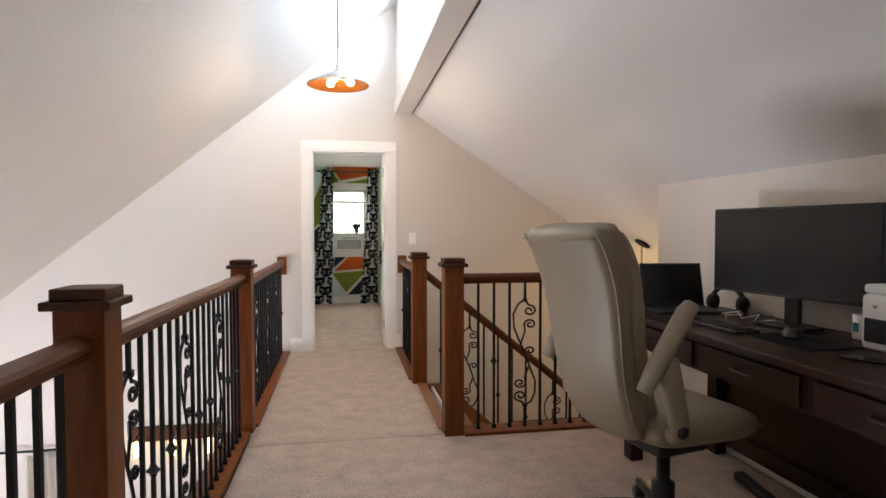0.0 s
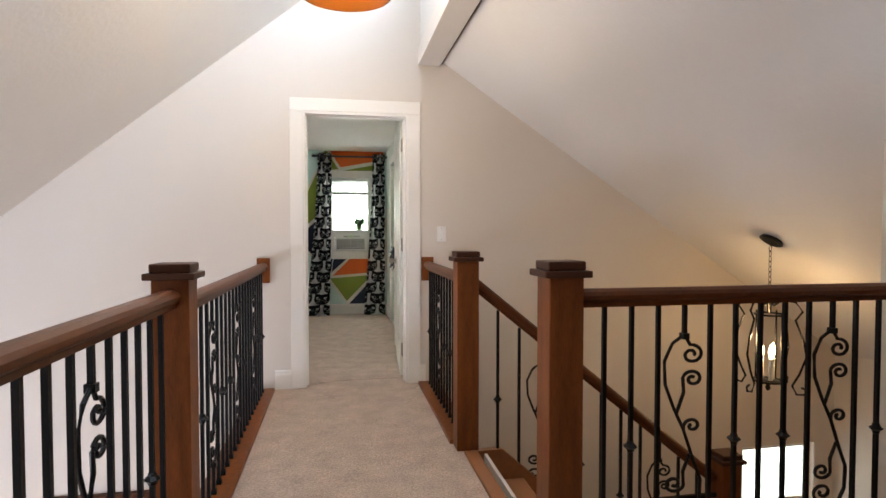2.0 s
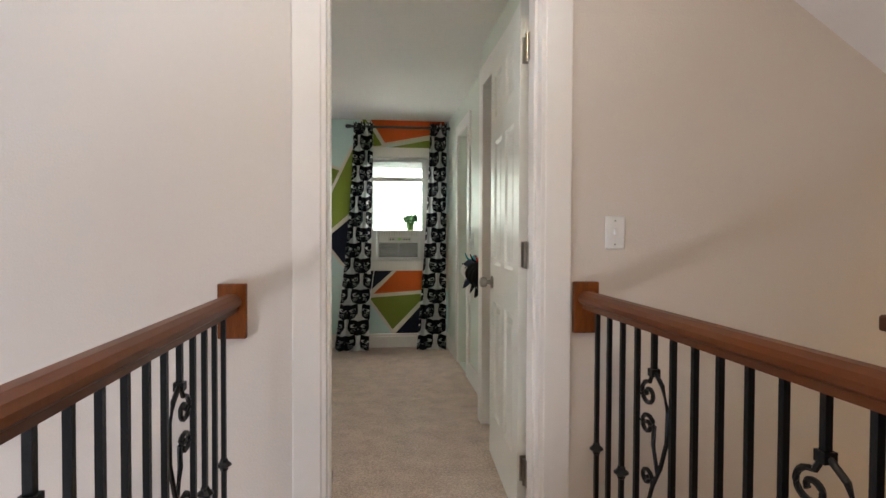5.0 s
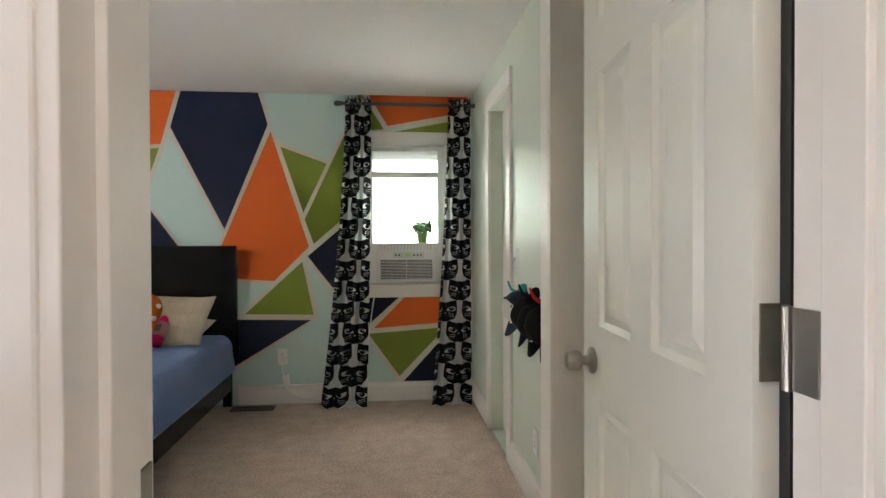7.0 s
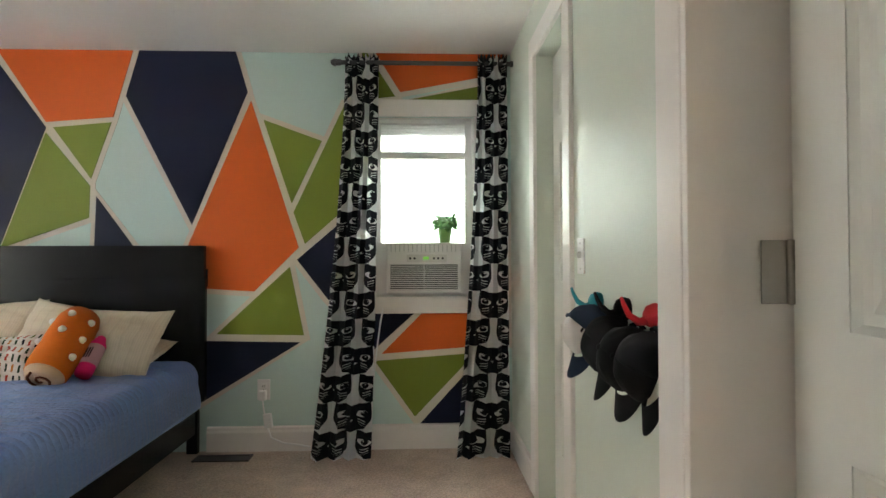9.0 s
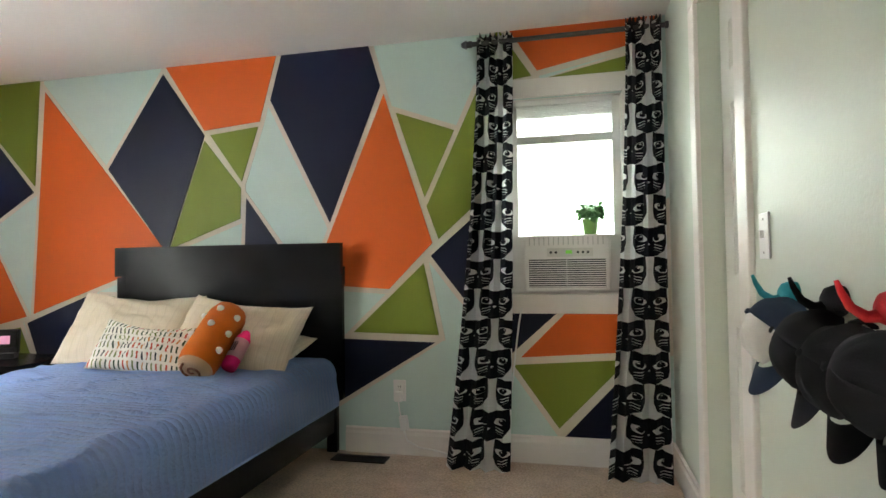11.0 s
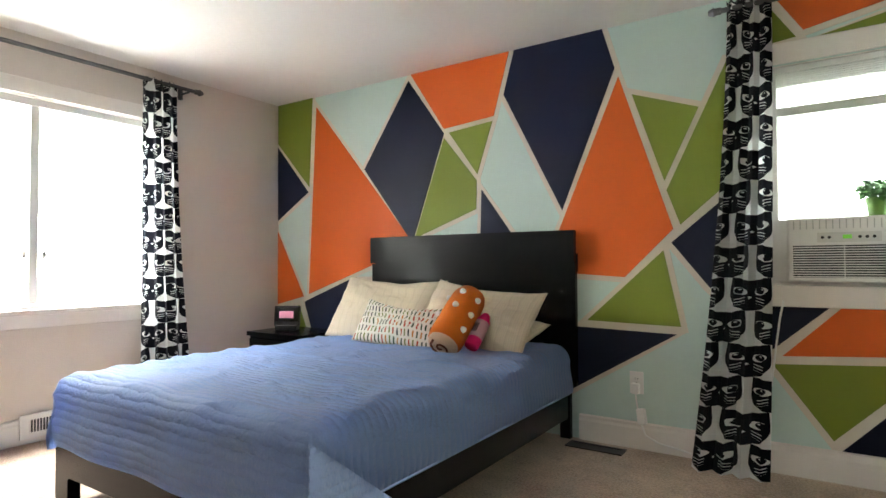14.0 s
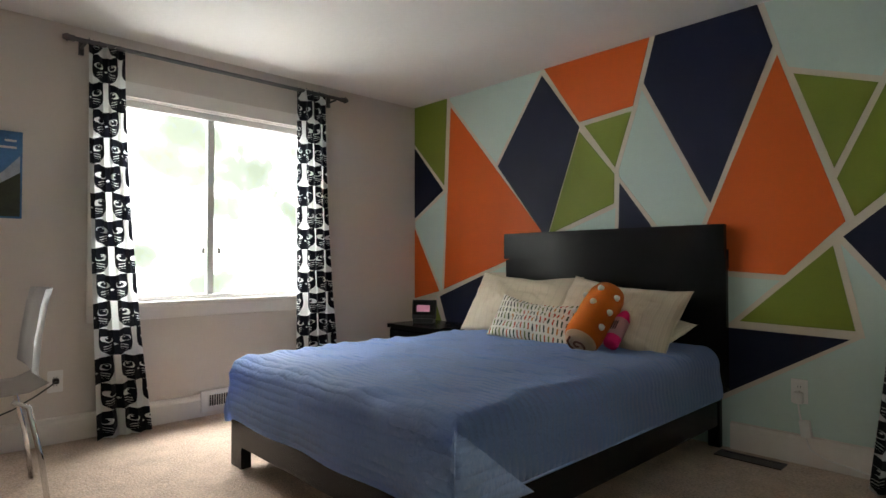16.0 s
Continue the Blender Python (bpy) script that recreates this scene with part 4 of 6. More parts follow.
def lantern(place, top):
    p = thing("lantern", place, "black iron scrolled stair lantern with candle bulbs, lit", "lantern")
    part("canopy", lathe([(0, 0.02), (0.07, 0.018), (0.075, 0.006), (0.06, 0), (0, 0)], 24, pose(0, 0, top - 0.03, 0, 33, 0)), IRON, p)
    for i in range(int((top - 0.42) / 0.034)):
        a = [(0.009 * math.cos(t * 0.5236), 0, 0.021 * math.sin(t * 0.5236)) for t in range(13)]
        part("chain_link", join(tube(a, 0.0022, 6)), IRON, p).matrix_basis = pose(0, 0, 0.40 + i * 0.034, 0, 0, 90 * (i % 2))
    part("crown", lathe([(0, 0.39), (0.012, 0.38), (0.016, 0.35), (0.05, 0.335), (0.055, 0.32), (0.015, 0.31), (0.012, 0.25), (0, 0.25)], 20), IRON, p, smooth=True)
    for k in range(4):
        a = radians(90 * k + 20)
        pts = [(0.02, 0.30), (0.06, 0.34), (0.12, 0.335), (0.15, 0.28), (0.12, 0.22), (0.155, 0.10), (0.17, 0.0), (0.14, -0.12), (0.11, -0.20), (0.13, -0.25), (0.165, -0.24), (0.17, -0.21), (0.15, -0.20)]
        part("scroll_arm", tube([(1.4 * r * math.cos(a), 1.4 * r * math.sin(a), z) for r, z in pts], 0.007, 6), IRON, p)
        part("cage_bar", cuboid((-0.004, -0.004, -0.2), (0.004, 0.004, 0.26), 0, 2, pose(0.085 * math.cos(a), 0.085 * math.sin(a), 0)), IRON, p)
    for z in (-0.2, 0.24):
        part("cage_ring", lathe([(0.080, z - 0.006), (0.092, z - 0.006), (0.092, z + 0.006), (0.080, z + 0.006), (0.080, z - 0.006)], 28), IRON, p)
    part("finial", lathe([(0, -0.27), (0.012, -0.26), (0.018, -0.245), (0.008, -0.225), (0.07, -0.205), (0.07, -0.195), (0, -0.195)], 16), IRON, p, smooth=True)
    for k in range(3):
        a = radians(120 * k + 10)
        c = part("candle", lathe([(0, -0.19), (0.013, -0.19), (0.013, -0.05), (0, -0.05)], 12, Matrix.Translation((0.04 * math.cos(a), 0.04 * math.sin(a), 0))), CREAMCLOTH, p, "cream candle sleeve")
        part("bulb", lathe([(0, -0.05), (0.009, -0.04), (0.016, -0.01), (0.010, 0.02), (0.002, 0.045), (0, 0.046)], 12, Matrix.Translation((0.04 * math.cos(a), 0.04 * math.sin(a), 0.003))), BULB, c, "glowing flame-shaped bulb", smooth=True)
    return p


lantern((1.79, 4.2, 0.37), 0.745)
lamp("lantern_light", "POINT", pose(1.79, 4.2, 0.42), 13, (1.0, 0.66, 0.32), 0.05)

# wall light in the great room and its curtained window
wl = thing("vanity_wall_light", (-2.55, HALL_Y, -0.78), "wooden wall bar with clear glass shades and glowing bulbs", "wall light")
part("back_bar", cuboid((-0.42, -0.05, -0.03), (0.42, -0.001, 0.11), 0.006), CAPWOOD, wl, "dark wooden bar")
for i, x in enumerate((-0.33, 0.0, 0.33)):
    sh = part("glass_shade", lathe([(0.055, -0.20), (0.058, -0.20), (0.06, 0.02), (0.055, 0.02)], 20, Matrix.Translation((x, -0.12, 0))), CLEARGLASS, wl, "clear glass cylinder", smooth=True)
    part("bulb", lathe([(0, -0.15), (0.016, -0.14), (0.018, -0.03), (0.01, 0.0), (0, 0.0)], 14, Matrix.Translation((x, -0.12, 0))), BULB, sh, "glowing bulb", smooth=True)
    part("bracket", tube([(x, -0.04, 0.03), (x, -0.09, 0.05), (x, -0.12, 0.02)], 0.008, 8), IRON, wl)
rod2 = thing("lower_curtain_rod", (-4.2, 5.12, -0.82), "dark curved curtain rod on the wall below", "curtain rod")
part("rod", tube([(-0.75, 0.07, 0), (-0.72, 0.02, 0), (-0.5, 0, 0), (0.5, 0, 0), (0.72, 0.02, 0), (0.75, 0.07, 0)], 0.012, 10), IRON, rod2)


# ---- curtains ----
def curtain(name, top, bottom, height, axis, label, folds=4, cloth=CATS, seed=0, depth=0.024, group="cat print curtains", stretch=1.5, out=0.0):
    """A gathered cloth hanging from top=(a, b) to bottom=(a, b) along the wall; axis is the wall's direction."""
    rnd = random.Random(seed)
    phase, nu, nv = rnd.random() * 6, 72, 40
    bm = bmesh.new()
    uv = bm.loops.layers.uv.new("UVMap")
    grid, coords = [], []
    for j in range(nv + 1):
        v = j / nv
        a = top[0] + (bottom[0] - top[0]) * v ** 1.6
        b = top[1] + (bottom[1] - top[1]) * v ** 1.6
        grid.append([]), coords.append([])
        for i in range(nu + 1):
            u = i / nu
            amp = depth * (0.55 + 0.5 * v) * (1.0 + 0.3 * math.sin(3 * u + seed))
            w = 2 * math.pi * folds * (u + 0.03 * math.sin(2.2 * v + seed) + 0.02 * math.sin(9 * u + phase))
            off = amp * math.sin(w + phase) + 0.012 * noise.noise((u * 5, v * 6, seed)) + out * v ** 1.5
            side_ = 0.35 * amp * math.sin(2 * w + 2 * phase)
            s = a + (b - a) * u + side_ * 0.5
            z = height * (1 - v)
            if v < 0.03:
                z += 0.012 * math.sin(w * 2)
            grid[-1].append(bm.verts.new((s, off, z) if axis == "x" else (off, s, z)))
            coords[-1].append((u * abs(top[1] - top[0]) * stretch + 0.031 * seed, z))
    for j in range(nv):
        for i in range(nu):
            f = bm.faces.new((grid[j][i], grid[j][i + 1], grid[j + 1][i + 1], grid[j + 1][i]))
            for loop, c in zip(f.loops, (coords[j][i], coords[j][i + 1], coords[j + 1][i + 1], coords[j + 1][i])):
                loop[uv].uv = c
    me = bpy.data.meshes.new("cloth")
    bmesh.ops.solidify(bm, geom=bm.faces[:], thickness=0.0022)
    bm.to_mesh(me)
    bm.free()
    me.materials.append(cloth)
    for f in me.polygons:
        f.use_smooth = True
    t = thing(name, (0, 0, 0), label, "curtain", group)
    ob = new("cloth", me)
    ob.parent = t
    return t


def place_curtain(c, m):
    c.matrix_world = m
    return c


place_curtain(curtain("curtain", (-1.275, -1.09), (-1.46, -1.13), 2.22, "x", "black and white cat print curtain, gathered beside the window", 4, seed=1, out=-0.09), pose(0, 8.88, 0.005))
place_curtain(curtain("curtain", (-0.53, -0.365), (-0.665, -0.37), 2.22, "x", "black and white cat print curtain, gathered in the room's corner", 4, seed=2, out=-0.09), pose(0, 8.87, 0.005))
place_curtain(curtain("curtain", (6.545, 6.72), (6.60, 6.88), 2.17, "y", "black and white cat print curtain trailing on the carpet", 4, seed=3), pose(-4.47, 0, 0.005))
place_curtain(curtain("curtain", (7.79, 8.02), (7.79, 8.14), 2.17, "y", "black and white cat print curtain beside the wide window", 4, seed=4), pose(-4.47, 0, 0.005))
for seed, (x0, x1) in enumerate(((-4.9, -4.55), (-3.85, -3.5))):
    place_curtain(curtain("lower_curtain", (x0, x1), (x0, x1), 1.80, "x", "cream curtain of the room below", 4, CREAMCLOTH, seed + 7, group="cream curtains"), pose(0, 5.12, -2.66))


def curtain_rod(p0, p1, wall, label):
    r = thing("curtain_rod", p0, label, "curtain rod", "curtain rods")
    d = Vector(p1) - Vector(p0)
    part("rod", tube([(0, 0, 0), tuple(d * 0.5), tuple(d)], 0.0125, 12), GREYMETAL, r)
    n = d.normalized()
    for s in (0, 1):
        e = d * s
        out = n * (-1 if s == 0 else 1)
        part("finial", join(tube([tuple(e), tuple(e + out * 0.03)], 0.017, 12), tube([tuple(e + out * 0.03), tuple(e + out * 0.055)], lambda k: 0.023 * (1 - 0.5 * k), 12)), GREYMETAL, r)
        b = e - out * 0.05
        part("bracket", join(tube([tuple(b + Vector((0, 0, -0.015))), tuple(b + Vector(wall))], 0.007, 8), cuboid((-0.012, -0.012, -0.035), (0.012, 0.012, 0.035), 0.002, 2, Matrix.Translation(b + Vector(wall) * 0.96))), GREYMETAL, r)
    return r


curtain_rod((-1.30, 8.88, 2.185), (-0.345, 8.88, 2.185), (0, 0.085, -0.015), "grey metal curtain rod above the small window")
curtain_rod((-4.47, 6.48, 2.165), (-4.47, 8.16, 2.165), (-0.105, 0, -0.015), "grey metal curtain rod above the wide window")

# ---- bed ----
BX0, BX1, BY0, BY1 = -3.60, -2.085, 6.99, 8.86
bed = thing("bed_frame", ((BX0 + BX1) / 2, BY0, 0), "glossy espresso wood bed frame with a tall bowed headboard", "bed")
W2, LEN = (BX1 - BX0) / 2, BY1 - BY0


def bowed_panel(z0, z1, front, thick, bow, half=0.736, shift=0.053):
    bm = bmesh.new()
    n, cols = 24, []
    for i in range(n + 1):
        s = -1 + 2 * i / n
        x = shift + half * s
        y = front + bow * (s * s)
        cols.append([bm.verts.new(p) for p in ((x, y, z0), (x, y, z1), (x, y + thick, z1), (x, y + thick, z0))])
    for a, b in zip(cols, cols[1:]):
        for k in range(4):
            bm.faces.new((a[k], b[k], b[(k + 1) % 4], a[(k + 1) % 4]))
    bm.faces.new(cols[0][::-1]), bm.faces.new(cols[-1])
    return bm


hb = part("headboard", bowed_panel(0.985, 1.16, LEN + 0.0, 0.035, 0.025), ESPRESSO, bed, "tall bowed black-brown headboard")
part("headboard_lower", bowed_panel(0.30, 0.981, LEN + 0.005, 0.03, 0.04), ESPRESSO, bed)
part("headboard_back", bowed_panel(0.93, 1.03, LEN + 0.037, 0.012, 0.04), ESPRESSO, bed)
for s in (-1, 1):
    x = 0.053 + s * 0.66
    part("headboard_post", cuboid((x - 0.03, LEN + 0.06, 0), (x + 0.03, LEN + 0.10, 1.13), 0.004), ESPRESSO, bed)
    part("side_rail", cuboid((s * W2 - (0.03 if s > 0 else 0), 0.05, 0.13), (s * W2 + (0.03 if s < 0 else 0), LEN, 0.295), 0.004), ESPRESSO, bed)
part("footboard", prism([(-W2 - 0.025, 0.0), (-W2 + 0.085, 0.0), (-W2 + 0.085, 0.095), (-W2 + 0.10, 0.105), (W2 - 0.10, 0.105), (W2 - 0.085, 0.095), (W2 - 0.085, 0.0), (W2 + 0.025, 0.0), (W2 + 0.025, 0.256), (-W2 - 0.025, 0.256)], 0.0, 0.05), ESPRESSO, bed, "low footboard with a cut-out foot")
part("slat_base", cuboid((-W2 + 0.03, 0.05, 0.20), (W2 - 0.03, LEN, 0.24)), ESPRESSO, bed)
matt = thing("mattress", ((BX0 + BX1) / 2, BY0 + 0.03, 0.24), "mattress under a blue quilt", "mattress")
part("mattress_body", cuboid((-W2 + 0.06, 0.06, 0.001), (W2 - 0.06, LEN - 0.04, 0.24), 0.05, 4), HATWHITE, matt)


def quilt():
    """The bedspread: flat and rumpled on top, rolled over three edges and hanging, gathered at the foot corners."""
    bm = bmesh.new()
    uv = bm.loops.layers.uv.new("UVMap")
    half, top, r, drop = W2 + 0.010, 0.525, 0.08, 0.255
    bend = r * math.pi / 2

    def fold(s, edge):
        """Way along the cloth -> outward position and depth below the top."""
        flat = edge - r
        if s <= flat:
            return s, 0.0
        if s <= flat + bend:
            a = (s - flat) / r
            return flat + r * math.sin(a), r * (1 - math.cos(a))
        return edge + 0.006 * math.sin((s - flat) * 30), r + (s - flat - bend)

    smax = half - r + bend + drop - r + 0.05
    nu, nv = 120, 150
    ymax = LEN + 0.02
    grid, co = [], []
    for j in range(nv + 1):
        tv = -smax + half + (ymax + smax - half) * j / nv     # cloth coordinate along the bed
        grid.append([]), co.append([])
        for i in range(nu + 1):
            s = -smax + 2 * smax * i / nu
            ax, dx = fold(abs(s), half)
            x = math.copysign(ax, s)
            back = (half - 0.0) - tv
            ay, dy = fold(back, half) if back > 0 else (back, 0.0)
            y = half - ay
            d = max(dx, dy) if min(dx, dy) < r * 0.4 else max(dx, dy) + 0.18 * min(dx, dy)
            corner = min(dx, dy)
            if corner > 0.0:
                out = min(corner, 0.12) * 0.06
                x += math.copysign(out, s)
                y -= out
            z = top - min(d, drop + (0.06 if dy > dx else 0.0))
            puff = 0.007 * noise.noise((x * 2.2, y * 2.2, 5.0)) + 0.006 * noise.noise((x * 7, y * 5, 2.0))
            crease = 0.011 * max(0.0, 1 - abs(noise.noise((x * 2.4 + y * 1.0, y * 5.2 - x * 1.2, 8.0))) * 7) if d < 0.05 else 0.0
            z += (puff + crease) * (1 if d < 0.05 else max(0.0, 1 - (d - 0.05) / 0.1))
            if d > r:
                push = 0.006 + 0.006 * math.sin(11 * (tv if dx > dy else s)) * (d / drop) + 0.006 * noise.noise((s * 3, tv * 3, 3.0))
                x += math.copysign(push, s) if dx >= dy else 0
                y -= push if dy > dx else 0
            grid[-1].append(bm.verts.new((x, y, z)))
            co[-1].append((tv, s))
    for j in range(nv):
        for i in range(nu):
            f = bm.faces.new((grid[j][i], grid[j][i + 1], grid[j + 1][i + 1], grid[j + 1][i]))
            for loop, c in zip(f.loops, (co[j][i], co[j][i + 1], co[j + 1][i + 1], co[j + 1][i])):
                loop[uv].uv = c
    bmesh.ops.solidify(bm, geom=bm.faces[:], thickness=0.006)
    return bm


q = part("quilt", quilt(), QUILT, smooth=True)
q.location = ((BX0 + BX1) / 2, BY0 - 0.012, 0)
for s in (-1, 1):
    part("hem", tube([(s * (W2 + 0.018), 0.06 + 0.18 * k, 0.2705) for k in range(11)], 0.004, 8), QUILT, q, smooth=True)

# the foot's cloth is folded round one corner and laid over the side
fold_bm = bmesh.new()
fold_uv = fold_bm.loops.layers.uv.new("UVMap")


def fold_point(a, h):
    """A point of the folded cloth: a runs back along the side, h from the hem to the slanting edge."""
    return (W2 + 0.034 + 0.006 * math.sin(6 * a), -0.024 + 0.35 * a, 0.238 + 0.262 * (1 - a) * h)


for k in range(8):
    a, b = k / 8, (k + 1) / 8
    quad = [fold_point(a, 0), fold_point(b, 0), fold_point(b, 1), fold_point(a, 1)]
    f = fold_bm.faces.new([fold_bm.verts.new(p) for p in (quad if k < 7 else quad[:2] + quad[3:])])
    for loop in f.loops:
        loop[fold_uv].uv = (loop.vert.co.z, loop.vert.co.y)
bmesh.ops.remove_doubles(fold_bm, verts=fold_bm.verts, dist=0.0005)
bmesh.ops.solidify(fold_bm, geom=fold_bm.faces[:], thickness=0.007)
part("folded_corner", fold_bm, QUILT, q, smooth=True)
tagged(q, "blue channel-stitched quilt spread rumpled over the bed", "quilt")


def pillow_mesh(w, h, t, seed=0, n=44, power=2.6):
    """A stuffed cushion: pinched corners, plump middle, creased."""
    bm = bmesh.new()
    uv = bm.loops.layers.uv.new("UVMap")
    sides = []
    for sgn in (1, -1):
        rows = []
        for j in range(n + 1):
            rows.append([])
            for i in range(n + 1):
                u, v = -1 + 2 * i / n, -1 + 2 * j / n
                pin = 1 - 0.06 * (u * u) * (1 - v * v)
                x = w / 2 * u * (1 - 0.05 * (1 - abs(u * v)))
                z = h / 2 * v * (1 - 0.06 * (1 - abs(u * v))) * pin
                prof = max(0.0, (1 - abs(u) ** power) * (1 - abs(v) ** power)) ** 0.55
                y = sgn * t / 2 * prof * (1 + 0.25 * noise.noise((u * 1.6 + seed, v * 1.6, sgn))) + 0.012 * noise.noise((u * 4 + seed, v * 4, 2 + sgn)) * prof
                fan = math.atan2(v - 1.1, u + (0.9 if seed % 2 else -0.9))
                wr = max(0.0, 1 - abs(noise.noise((fan * 3.2 + seed, 0.7 * math.hypot(u, v), 4.0 * sgn))) * 6) + 0.7 * max(0.0, 1 - abs(noise.noise((u * 2.1 + seed, v * 3.4 + u, 9.0))) * 7)
                y -= sgn * 0.013 * wr * prof
                z -= 0.035 * (1 - u * u) * max(0.0, v) * (1 + 0.5 * noise.noise((u * 2, seed, 0.0)))
                rows[-1].append((x, y, z, u, v))
        sides.append(rows)
    for rows in sides:
        vs = [[bm.verts.new(p[:3]) for p in r] for r in rows]
        for j in range(n):
            for i in range(n):
                f = bm.faces.new((vs[j][i], vs[j][i + 1], vs[j + 1][i + 1], vs[j + 1][i]))
                for loop, p in zip(f.loops, (rows[j][i], rows[j][i + 1], rows[j + 1][i + 1], rows[j + 1][i])):
                    loop[uv].uv = (p[3] * w / 2, p[4] * h / 2)
    bmesh.ops.remove_doubles(bm, verts=bm.verts, dist=0.0006)
    return bm


def pillow(name, w, h, t, m, mat, label, seed):
    p = part(name, pillow_mesh(w, h, t, seed), mat, smooth=True)
    p.matrix_world = m
    return tagged(p, label, "pillow", "pillows on the bed")


pillow("pillow", 0.76, 0.45, 0.19, pose(-3.19, 8.635, 0.70, -33, 2, 3), STRIPES, "beige striped linen pillow leaning on the headboard", 1)
pillow("pillow", 0.74, 0.41, 0.20, pose(-2.53, 8.635, 0.685, -36, 5, -5), STRIPES, "beige striped linen pillow, plump, leaning on the headboard", 2)
pillow("pillow", 0.52, 0.34, 0.15, pose(-2.45, 8.71, 0.60, -78, 0, -4), STRIPES, "beige pillow lying flat behind the others", 3)
pillow("lumbar_cushion", 0.58, 0.28, 0.14, pose(-2.90, 8.43, 0.635, -34, 4, 4), DASHES, "small white cushion printed with coloured dashes", 4)


def bolster():
    b = thing("plush_roll", (-2.72, 8.36, 0.635), "orange plush roll with silver studs and a tan swirl end", "plush toy")
    prof = [(0, -0.20), (0.070, -0.20), (0.088, -0.185), (0.094, -0.15), (0.096, 0.05), (0.094, 0.12), (0.078, 0.165), (0.045, 0.185), (0, 0.19)]
    part("body", lathe(prof, 32), PLUSH, b, smooth=True)
    part("end_face", lathe([(0, -0.222), (0.05, -0.220), (0.076, -0.208), (0.084, -0.185), (0.07, -0.17), (0, -0.17)], 28), TANPLUSH, b, "tan fluffy end", smooth=True)
    sw = [(0.016 * k / 4 * math.cos(k * 0.7), 0.016 * k / 4 * math.sin(k * 0.7), -0.2215) for k in range(1, 16)]
    part("swirl", tube(sw, 0.006, 6), material("brown_plush", (0.16, 0.05, 0.02), 0.95, vary=0.2), b, "brown swirl")
    for a, z in ((-88, 0.10), (-86, 0.0), (-30, 0.09), (-26, -0.01), (-24, -0.11), (-150, 0.08), (-145, -0.05)):
        m = pose(0, 0, z, 0, 0, a) @ pose(0.092, 0, 0, 0, 90, 0)
        part("stud", lathe([(0, 0.022), (0.009, 0.019), (0.015, 0.011), (0.018, 0.0), (0, 0.0)], 12, m), SILVER, b, "silver stud", smooth=True)
    b.matrix_world = pose(-2.515, 8.43, 0.695, -50, 6, 4)
    return b


bolster()
cr = thing("plush_marker", (0, 0, 0), "small pink plush marker with a printed label", "plush toy")
part("body", lathe([(0, -0.11), (0.034, -0.11), (0.038, -0.10), (0.038, 0.06), (0.03, 0.075), (0.022, 0.10), (0.012, 0.112), (0, 0.115)], 20), PINKPLUSH, cr, smooth=True)
part("label_band", lathe([(0.0385, -0.06), (0.0395, -0.058), (0.0395, 0.045), (0.0385, 0.047)], 20), material("grey_pink_label", (0.45, 0.25, 0.26), 0.9, vary=0.1), cr, "greyish pink label", smooth=True)
for k in range(3):
    part("label_bar", cuboid((0.0385, -0.012 + k * 0.012, -0.035), (0.0408, -0.006 + k * 0.012, 0.02), 0.001, 2, pose(0, 0, 0, 0, 0, -100)), HATBLACK, cr, "dark printed bar")
cr.matrix_world = pose(-2.405, 8.45, 0.63, -46, 3, 2)

# ---- nightstand ----
ns = thing("nightstand", (-4.10, 8.93, 0), "black-brown nightstand with a drawer", "nightstand")
part("body", cuboid((-0.26, -0.40, 0.06), (0.26, 0, 0.47), 0.003), ESPRESSO, ns)
part("top", cuboid((-0.275, -0.42, 0.47), (0.275, 0, 0.50), 0.004), ESPRESSO, ns)
part("drawer", cuboid((-0.245, -0.418, 0.26), (0.245, -0.401, 0.455), 0.003), ESPRESSO, ns)
part("handle", tube([(-0.06, -0.42, 0.36), (-0.05, -0.44, 0.36), (0.05, -0.44, 0.36), (0.06, -0.42, 0.36)], 0.005, 8), STEEL, ns, "metal bar handle")
df = thing("digital_photo_frame", (-4.19, 8.72, 0.5), "small black digital display showing a pinkish picture", "digital frame", turn=30)
part("casing", cuboid((-0.095, -0.015, 0.03), (0.095, 0.015, 0.175), 0.006, 2, pose(0, 0, 0, -8, 0, 0)), BLACKPLASTIC, df)
scr = part("screen", cuboid((-0.083, -0.0175, 0.062), (0.083, -0.0145, 0.166), 0, 2, pose(0, 0, 0, -8, 0, 0)), SCREEN, df, "dark glossy screen")
part("picture", cuboid((-0.055, -0.0190, 0.085), (0.05, -0.0176, 0.135), 0, 2, pose(0, 0, 0, -8, 0, 0)), PHOTO, scr, "lit pink picture")
part("base", cuboid((-0.08, -0.03, 0.0005), (0.08, 0.05, 0.035), 0.006), BLACKPLASTIC, df)

# ---- air conditioner and plant ----
ac = thing("window_air_conditioner", (-0.835, BED_END, 0.885), "white window air conditioner with louvred grille", "air conditioner")
part("body", cuboid((-0.215, -0.035, 0), (0.215, 0.12, 0.29), 0.008), WHITEPLASTIC, ac)
part("grille_recess", cuboid((-0.195, -0.0365, 0.02), (0.195, -0.030, 0.165), 0.002), material("grille_grey", (0.035, 0.035, 0.034), 0.6), ac, "grey grille backing")
for i in range(13):
    part("louvre", cuboid((-0.196, -0.043, 0.022 + i * 0.011), (0.196, -0.0365, 0.0265 + i * 0.011), 0.001), WHITEPLASTIC, ac)
for i in (0, 4, 8):
    part("grille_bar", cuboid((-0.195 + i * 0.0485 - 0.002, -0.0445, 0.02), (-0.195 + i * 0.0485 + 0.002, -0.043, 0.166)), WHITEPLASTIC, ac)
